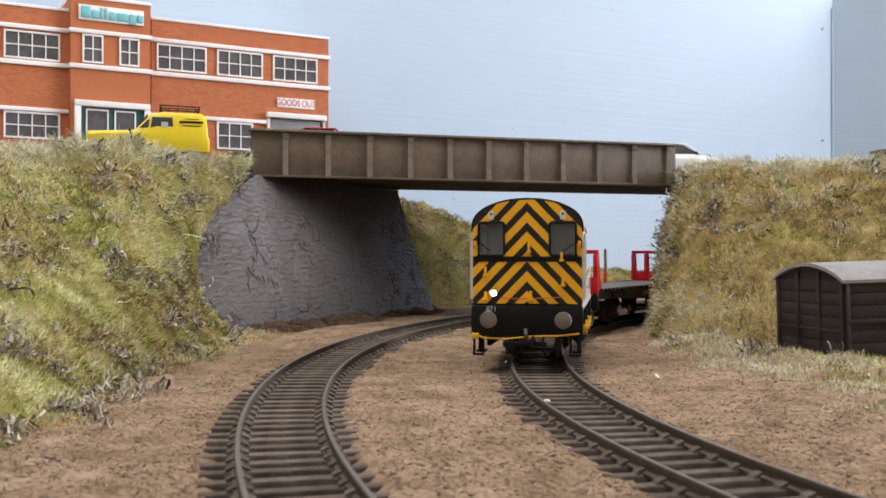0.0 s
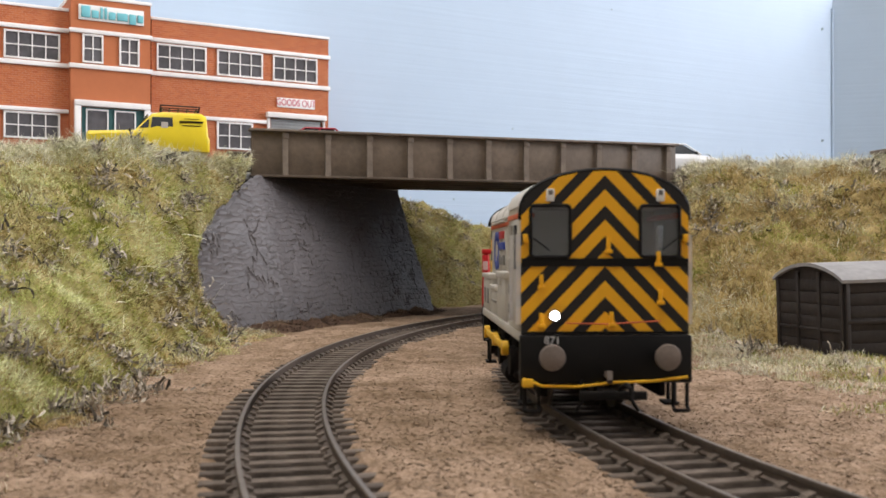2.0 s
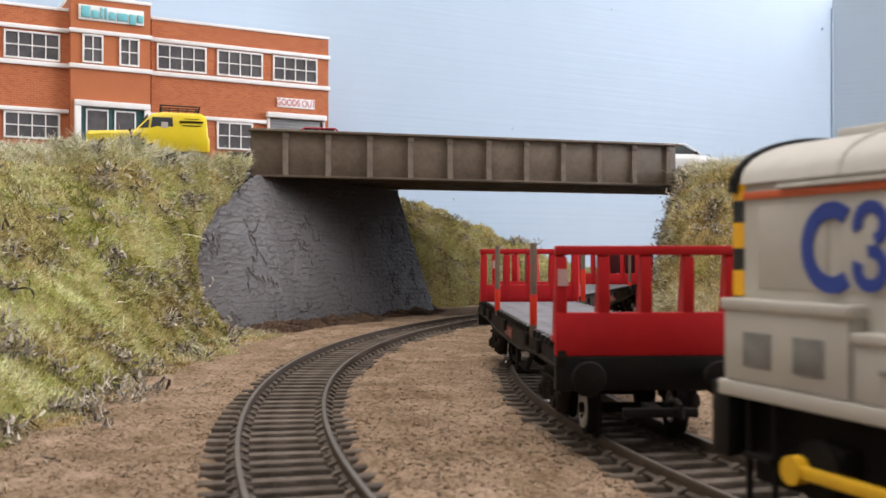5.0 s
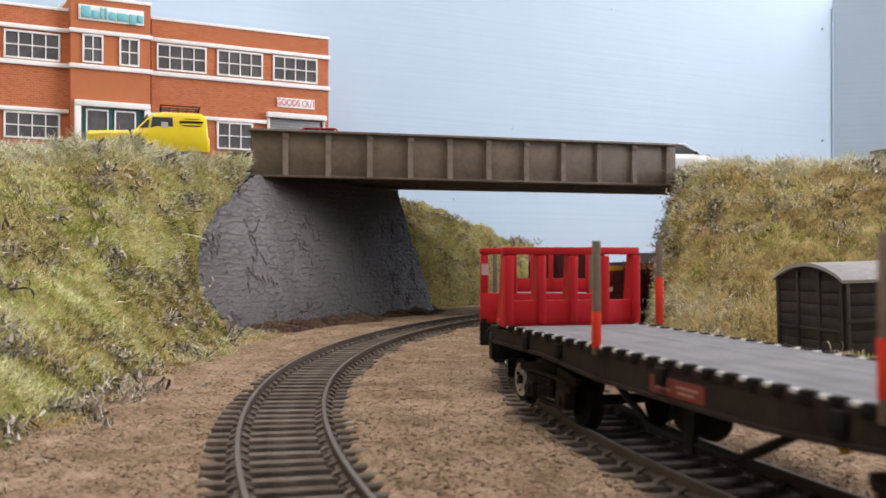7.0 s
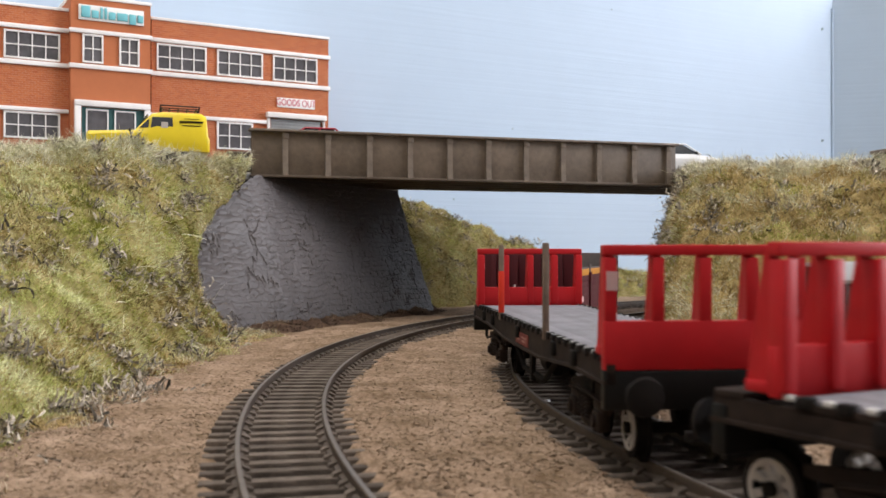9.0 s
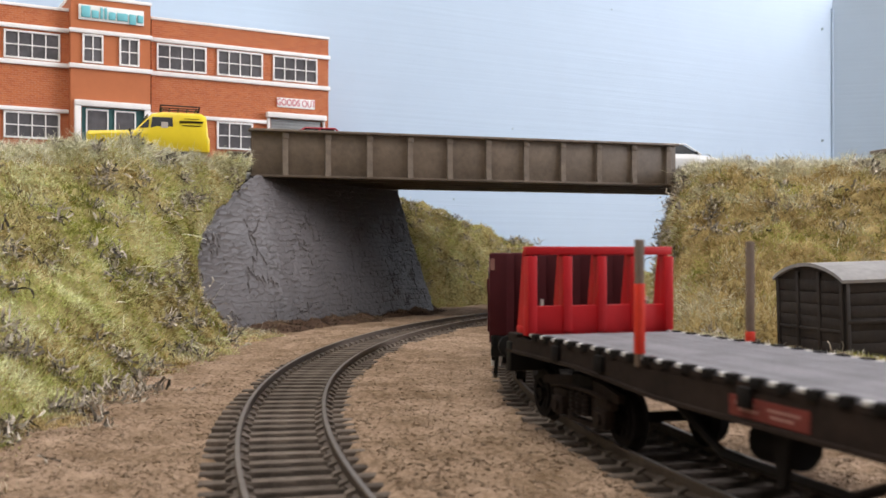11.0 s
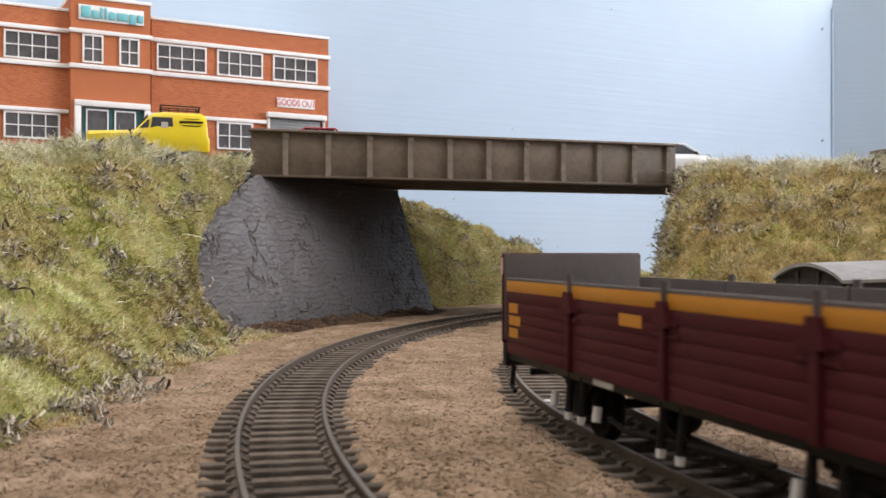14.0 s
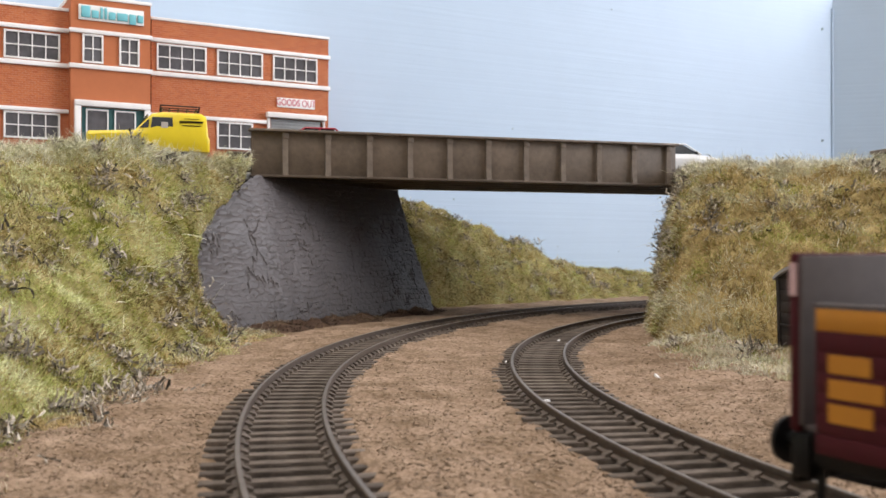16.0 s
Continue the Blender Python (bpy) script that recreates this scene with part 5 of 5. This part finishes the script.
        for x in (-24, 0, 24):
            cyl(bm, (x, s * 16.1, 0), (x, s * 17.6, 0), 1.7, seg=14)
        cyl(bm, (5, s * 16.3, 0), (5, s * 17.5, 0), 1.3, seg=12)
        rod = part("coupling_rod", bm, M_ROD, top, "yellow coupling rod")
        RODS.append((rod, s))
    for x in (-30, -54, -78):
        wheelset(top, x, 9.3, 10, M_DARK, M_RAILTOP)
    part("rear_beam", box(bmesh.new(), -96.4, -93, -HW, HW, 8.6, 18.0, 0.3), M_BLACK, top)
    for s in (-1, 1):
        buffer(top, -96.4, -1, s * 11.3, 14.0, 2.6, M_BUFFER, 4.2)
    return top


def bolster_wagon(stakes, pale_rear=True):
    """Origin at the leading headstock; x runs forward, the wagon lies behind it."""
    L, TAIL, HW, ZD = 159.5, 8.0, 16.5, 18.0
    top = empty("bogie_bolster_wagon", "long flat bogie wagon with red end bulkheads and grey plank deck", "railway wagon", "bolster wagons")
    # deck planks
    n = 22
    for k in range(n):
        y0 = -HW + 0.9 + k * (2 * HW - 1.8) / n
        boxed("deck_plank", (-L + 5, -5, y0 + 0.05, y0 + (2 * HW - 1.8) / n - 0.05, 16.4, ZD), M_DECK, top)
    boxed("deck_frame", (-L - TAIL + 1, -1, -HW + 0.8, HW - 0.8, 14.4, 16.39), M_SOLE, top)
    for s in (-1, 1):
        out = s * (HW - 0.4)
        prof = [(0, 16.8), (0, 14.0), (-26, 14.0), (-54, 12.4), (-L + 54, 12.4), (-L + 26, 14.0), (-L - TAIL, 14.0), (-L - TAIL, 16.8)]
        sb = part("solebar", prism(bmesh.new(), prof, *sorted((out, out - s * 1.4)), "y"), M_SOLE, top, "rusty dark brown solebar deeper at the middle")
        part("flange", prism(bmesh.new(), [(0, 14.2), (0, 13.6), (-26, 13.6), (-54, 12.0), (-L + 54, 12.0), (-L + 26, 13.6), (-L - TAIL, 13.6), (-L - TAIL, 14.2), (-L + 26, 14.2), (-L + 54, 12.6), (-54, 12.6), (-26, 14.2)], *sorted((out + s * 0.5, out - s * 1.4)), "y"), M_SOLE, sb)
        for k in range(27):
            x = -7.0 - k * 5.6
            boxed("cleat", (x - 1.6, x + 0.6, *sorted((out + s * .35, out - s * 1.3)), 16.9, 18.25), M_DARK, sb, bevel=0.2)
            boxed("edge_fixing", (x - 3.7, x - 2.4, *sorted((out - s * .1, out - s * 1.1)), 17.5, 18.15), M_PALE, sb, bevel=0.15)
        boxed("deck_edge", (-L + 5, -5, *sorted((out, out - s * .5)), 16.4, 17.5), M_SOLE, sb)
        for x in (-22, -40, -82, -124, -142):
            boxed("stake_pocket", (x - 1.4, x + 1.4, *sorted((out + s * .9, out)), 14.2, 17.0), M_DARK, sb, bevel=0.3)
        dp = boxed("data_panel", (-86, -69.5, *sorted((out + s * .15, out)), 12.9, 15.6), M_RUSTRED, sb, "dull red data panel with pale marks")
        for x0, x1, z0, z1 in ((-84.6, -80.4, 14.5, 14.9), (-83.8, -79.6, 13.7, 14.1), (-77.6, -71.2, 14.4, 14.8), (-77.0, -72.4, 13.6, 14.0)):
            boxed("data_bar", (x0, x1, *sorted((out + s * .22, out + s * .1)), z0, z1), M_RUSTPALE, dp)
        # trussing and brake gear under the middle
        bm = bmesh.new()
        pipe(bm, [(-50, s * 13, 13), (-66, s * 13, 6), (-92, s * 13, 6), (-108, s * 13, 13)], 0.7)
        part("truss_rod", bm, M_DARK, top)
    # loose stakes standing in their pockets, daubed with red
    for x, s, z0, z1 in stakes:
        st = part("stake", box(bmesh.new(), x - 0.6, x + 0.6, *sorted((s * (HW + .1), s * (HW - 1.2))), 16.4, 36.4, 0.2), M_STAKE, top, "brown upright stake daubed with red")
        if z1:
            part("red_paint", box(bmesh.new(), x - 0.68, x + 0.68, *sorted((s * (HW + .18), s * (HW - 1.28))), z0, z1, 0.2), M_STAKERED, st)
    part("brake_cylinder", cyl(bmesh.new(), (-92, -6, 8), (-84, -6, 8), 3.2, seg=16), M_DARK, top)
    part("yellow_wheel", cyl(bmesh.new(), (-72, 8, 6.5), (-72, 9, 6.5), 1.9, seg=16), M_ROD, top, "small yellow brake wheel")
    part("vee_hanger", prism(bmesh.new(), [(-80, 12), (-76, 12), (-77.4, 4.5), (-78.6, 4.5)], -14, -13, "y"), M_DARK, top)
    for e, s in ((0, 1), (-L, -1)):
        # bulkhead: solid foot, open top with five posts braced towards the deck
        # braced on the deck side at the leading end, on the outside at the trailing end
        x = e - s * 0.2
        X = (lambda a: x - s * a) if s > 0 else (lambda a: x - s * (3.0 - a))
        bk = boxed("bulkhead", (*sorted((X(0), X(2.0))), -HW, HW, 15.8 if s > 0 else 17.65, 23.6), M_RED, top, "red steel end bulkhead with open top", 0.25)
        boxed("top_rail", (*sorted((X(0), X(2.0))), -HW, HW, 33.9, 35.6), M_RED, bk, bevel=0.25)
        for k in range(5):
            y = -HW + 1.1 + k * (2 * HW - 2.2) / 4
            boxed("post", (*sorted((X(0.1 if s > 0 else -0.7), X(1.8))), y - 1.0, y + 1.0, 23.0 if s > 0 else 18.3, 33.6), M_RED, bk, bevel=0.2)
            part("brace", prism(bmesh.new(), [(X(1.8), 18.1), (X(5.6), 18.1), (X(2.6), 34.6), (X(1.8), 34.6)], y - 0.9, y + 0.9, "y"), M_RED, bk)
        boxed("foot_rail", (*sorted((X(2), X(5.6))), -HW, HW, 18.02, 19.4), M_RED, bk, bevel=0.2)
        boxed("label", (*sorted((X(-0.12), X(0.05))), -HW + .4, -HW + 2.2, 28.4, 31.4), M_LABEL, bk, "small pale label")
        if s < 0:
            boxed("end_platform", (-L - TAIL, -L - 3.0, -HW + .4, HW - .4, 16.4, 17.6), M_SOLE, top, "dark deck end", 0.15)
            e = -L - TAIL
        hs = boxed("headstock", (*sorted((e, e - s * 2.4)), -HW, HW, 9.6, 15.79), M_BLACK, top, "black headstock", 0.25)
        for w in (-1, 1):
            buffer(hs, e, s, w * 11.6, 12.4, 3.1, M_DARK, 6.0)
        coupling(hs, e, s)
        # bogie
        bc = e - s * (26 if s > 0 else 29)
        bg = empty("bogie", "", "")
        bg.parent = top
        boxed("bolster", (bc - 4, bc + 4, -13, 13, 8.6, 12), M_DARK, bg, bevel=0.3)
        for w in (-1, 1):
            out = w * 12.6
            bm = bmesh.new()
            F = lambda q: bc - s * q
            y0, y1 = sorted((out, out - w * 1.2))
            prism(bm, [(F(-18), 9.8), (F(-18), 8.4), (F(-7), 8.2), (F(-5), 4.6), (F(5), 4.6), (F(7), 8.2), (F(14), 8.4), (F(14), 9.8), (F(6), 11.2), (F(-6), 11.2)], y0, y1, "y")
            prism(bm, [(F(-14), 8.5), (F(-13), 8.5), (F(-5), 3.6), (F(5), 3.6), (F(10), 8.5), (F(11), 8.5), (F(6), 2.7), (F(-6), 2.7)], y0, y1, "y")
            for a in (-9, 9):
                box(bm, *sorted((F(a - 2.2), F(a + 2.2))), *sorted((out + w * 1.3, out - w * 1.0)), 3.4, 7.0, 0.4)
                box(bm, *sorted((F(a - 3.2), F(a + 3.2))), *sorted((out + w * 0.7, out - w * 1.0)), 6.9, 8.4, 0.3)
                cyl(bm, (F(a), out + w * 1.2, 5.2), (F(a), out + w * 1.9, 5.2), 1.2, seg=12)
            for a in (-2.6, 0, 2.6):
                for q in range(5):
                    cyl(bm, (bc + a, out + w * 0.5, 4.8 + q * 0.8), (bc + a, out + w * 0.5, 5.25 + q * 0.8), 1.05, seg=10)
                cyl(bm, (bc + a, out + w * 0.5, 4.6), (bc + a, out + w * 0.5, 8.8), 0.6, seg=8)
            pipe(bm, [(F(-12), out + w * .9, 8.6), (F(-6), out + w * 1.2, 9.4), (F(6), out + w * 1.2, 9.4), (F(12), out + w * .9, 8.6)], 0.4)
            part("side_frame", bm, M_SOLE, bg, "rusty cast bogie side frame")
        outer = 15 if s > 0 else 26
        for a in (-s * 9, s * outer):
            wheelset(top, bc + a, 5.0, 8, M_WHEELPALE if a == s * outer and (s > 0 or pale_rear) else M_DARK, M_DARK)
    return top


def open_wagon():
    L, HW = 150.5, 16.5
    top = empty("open_wagon", "maroon open wagon with ochre top band and tall ends", "railway wagon")
    boxed("floor", (-L + 1, -1, -HW + 1, HW - 1, 13.6, 15.4), M_INSIDE, top, "grey-brown wooden floor")
    for s in (-1, 1):
        dw = (L - 6) / 4
        for k in range(4):
            x1 = -3 - k * dw
            x0 = x1 - dw + 0.5
            door = boxed("side_door", (x0, x1, *sorted((s * (HW - 1.2), s * (HW - .35))), 15.0, 28.4), M_MAROON, top, "maroon planked drop door")
            for j in range(6):
                z = 12.8 + j * 2.2
                boxed("plank", (x0 + .3, x1 - .3, *sorted((s * (HW - .36), s * HW)), z + .03, z + 2.17), M_MAROON, door, bevel=0.045)
            boxed("ochre_band", (x0 + .3, x1 - .3, *sorted((s * (HW - .36), s * (HW + .03))), 26.0, 28.6), M_BAND, door, "ochre yellow top plank", 0.12)
            boxed("cap", (x0, x1, *sorted((s * (HW - 1.3), s * (HW + .06))), 28.4, 28.9), M_INSIDE, door)
            boxed("inner_face", (x0, x1, *sorted((s * (HW - 1.5), s * (HW - 1.21))), 15.4, 28.4), M_INSIDE, door)
        for k in (1, 2, 3):
            x = -3 - k * dw + 0.25
            bm = bmesh.new()
            box(bm, x - .9, x + .9, *sorted((s * (HW - .3), s * (HW + .8))), 12.6, 26.6, 0.3)
            prism(bm, [(x - 2.2, 23.4), (x + 2.2, 23.4), (x + 1.1, 27.2), (x - 1.1, 27.2)], *sorted((s * HW, s * (HW + 1.0))), "y")
            p = part("door_post", bm, M_MAROON, top)
            part("post_peg", cyl(bmesh.new(), (x, s * HW, 27), (x, s * HW, 30.2), 0.55, 0.75, seg=8), M_INSIDE, p, "grey spring peg")
            for zz in (22.4, 24.2):
                boxed("hinge", (x - 4.2, x + 4.2, *sorted((s * (HW - .05), s * (HW + .3))), zz - .5, zz), M_MAROON, p)
        boxed("solebar", (-L, 0, *sorted((s * (HW - .9), s * (HW - 2.2))), 11.2, 14.9), M_BLACK, top, "black solebar", 0.2)
        boxed("white_plate", (-L + 48, -L + 56, *sorted((s * (HW - .7), s * (HW - .95))), 11.5, 12.5), M_PALE, top)
        boxed("white_plate", (-22, -15, *sorted((s * (HW - .05), s * (HW + .1))), 16.6, 18.6), M_LABEL, top)
        for z, w in ((23.6, 5.4), (21.0, 7.0), (18.4, 5.6)):
            boxed("data_block", (-L + 5.5, -L + 5.5 + w, *sorted((s * HW, s * (HW + .07))), z - 2.0, z), M_BAND, top, "ochre data block")
        boxed("data_block", (-L + 60, -L + 68, *sorted((s * HW, s * (HW + .07))), 22.6, 24.6), M_BAND, top)
        # lever ends, hangers and springs
        for x in (-36, -L + 36):
            bm = bmesh.new()
            prism(bm, [(x - 7, 12), (x - 2.6, 2.6), (x + 2.6, 2.6), (x + 7, 12)], *sorted((s * 11, s * 12)), "y")
            box(bm, x - 2.5, x + 2.5, *sorted((s * 11.4, s * 14)), 4.4, 8.6, 0.4)
            for j in range(4):
                box(bm, x - 9 + j * 1.4, x + 9 - j * 1.4, *sorted((s * 12, s * 13.6)), 8.6 + 0.8 * (3 - j), 9.3 + 0.8 * (3 - j))
            part("axle_guard", bm, M_DARK, top, "black axle guard with leaf spring")
            part("white_tip", cyl(bmesh.new(), (x - 10, s * 14.0, 7.2), (x - 10, s * 14.4, 4.6), 0.8, seg=10), M_PALE, top)
            part("white_tip", cyl(bmesh.new(), (x + 10, s * 14.0, 7.2), (x + 10, s * 14.4, 4.6), 0.8, seg=10), M_PALE, top)
        for k in (1, 2, 3):
            x = -3 - k * dw + 0.25
            for o in (-3, 3):
                bm = pipe(bmesh.new(), [(x + o, s * 15, 12), (x + o, s * 15.6, 5.0)], 0.7)
                h = part("door_stop", bm, M_DARK, top)
                part("white_tip", cyl(bmesh.new(), (x + o, s * 15.6, 4.9), (x + o, s * 15.7, 3.6), 0.8, 0.65, seg=10), M_PALE, h, "white painted tip")
        part("brake_lever", pipe(bmesh.new(), [(-50, s * 14.6, 8), (-92, s * 14.8, 5.2), (-98, s * 14.8, 6.2)], 0.5), M_DARK, top)
    for e, s in ((0, 1), (-L, -1)):
        X = lambda a: e - s * a
        en = boxed("end_wall", (*sorted((X(0), X(1.2))), -HW, HW, 14.6, 34.3), M_MAROON, top, "tall maroon end wall", 0.5)
        boxed("inner_face", (*sorted((X(1.21), X(1.7))), -HW + .3, HW - .3, 15.4, 34.0), M_INSIDE, en, "grey-brown inner face", 0.15)
        for y in (-11.5, -4, 4, 11.5):
            part("stanchion", prism(bmesh.new(), [(X(0), 12), (X(-1.2), 12), (X(-1.0), 31), (X(0), 34)], y - 0.9, y + 0.9, "y"), M_MAROON, en)
        boxed("corner_label", (*sorted((X(0.2), X(1.1))), -HW - .06, -HW + .1, 29.6, 33.2), M_LABEL, en, "pale corner label")
        boxed("end_label", (*sorted((X(-0.2), X(0))), -HW + .3, -HW + 1.3, 30.2, 33.0), M_RUSTPALE, en)
        boxed("end_tally", (*sorted((X(-1.3), X(-1.0))), -4.4, -3.7, 20, 23.4), M_PALE, en)
        hs = boxed("headstock", (*sorted((X(0), X(2.4))), -HW + .4, HW - .4, 9.8, 14.59), M_BLACK, top, "black headstock", 0.2)
        for w in (-1, 1):
            buffer(hs, e, s, w * 11.6, 12.6, 2.8, M_BLACK, 5.0)
            part("corner_step", pipe(bmesh.new(), [(X(3), w * 14.5, 11), (X(3), w * 15, 5.5), (X(5), w * 15, 4.5)], 0.55), M_BLACK, hs)
        coupling(hs, e, s)
    for x in (-36, -L + 36):
        wheelset(top, x, 6.0, 8, M_DARK, M_DARK)
    return top


LOCO = locomotive()
N_LOCO = len(WHEELS)
WAGON_A = bolster_wagon([(-33, -1, 19.0, 25.5), (-107, -1, 17.6, 24.0), (-145.5, 1, 18.6, 29.0)])
N_A = len(WHEELS)
WAGON_B = bolster_wagon([(-50, -1, 0, 0), (-111, -1, 18.4, 29.5), (-128, 1, 18.1, 20.0)], False)
OPEN = open_wagon()
# leading end, middle, half pivot distance, side play of a stiff wheelbase
TRAIN = [(LOCO, -23.6, -64.0, 34.0, 1.2), (WAGON_A, -165.8, -79.75, 54, 0), (WAGON_B, -359.8, -79.75, 54, 0), (OPEN, -546.8, -75.25, 39, 0)]
SPEED = 54.0


def train_pose(front, mid, half, play, t):
    """The vehicle rides with two pivots on the inner track's circle."""
    c = front + SPEED * t + mid
    a0, a1 = math.pi + (c - half) / R_IN, math.pi + (c + half) / R_IN
    p0, p1 = Vector(on_circle(R_IN, a0)), Vector(on_circle(R_IN, a1))
    d = (p1 - p0).normalized()
    m = (p0 + p1) / 2 - d * mid + Vector((d.y, -d.x)) * play
    return mm(m.x, m.y, 0, 0, 0, math.degrees(math.atan2(d.y, d.x)))


def motions():
    for ob, front, mid, half, play in TRAIN:
        walk(ob, [(0.5 * k, train_pose(front, mid, half, play, 0.5 * k)) for k in range(33)])
    times = [min(16.0, 0.1 * k) for k in range(161)]
    for ob, x, r in WHEELS:
        walk(ob, [(t, mm(x, 0, r, 0, math.degrees(SPEED * t / r), 0)) for t in times])
    for rod, s in RODS:
        rows = []
        for t in times:
            a = SPEED * t / 9.3 + (0 if s < 0 else math.pi / 2) - 1.05
            rows.append((t, mm(-54 + 2.6 * math.cos(a), 0, 10.2 - 2.6 * math.sin(a))))
        walk(rod, rows)


motions()
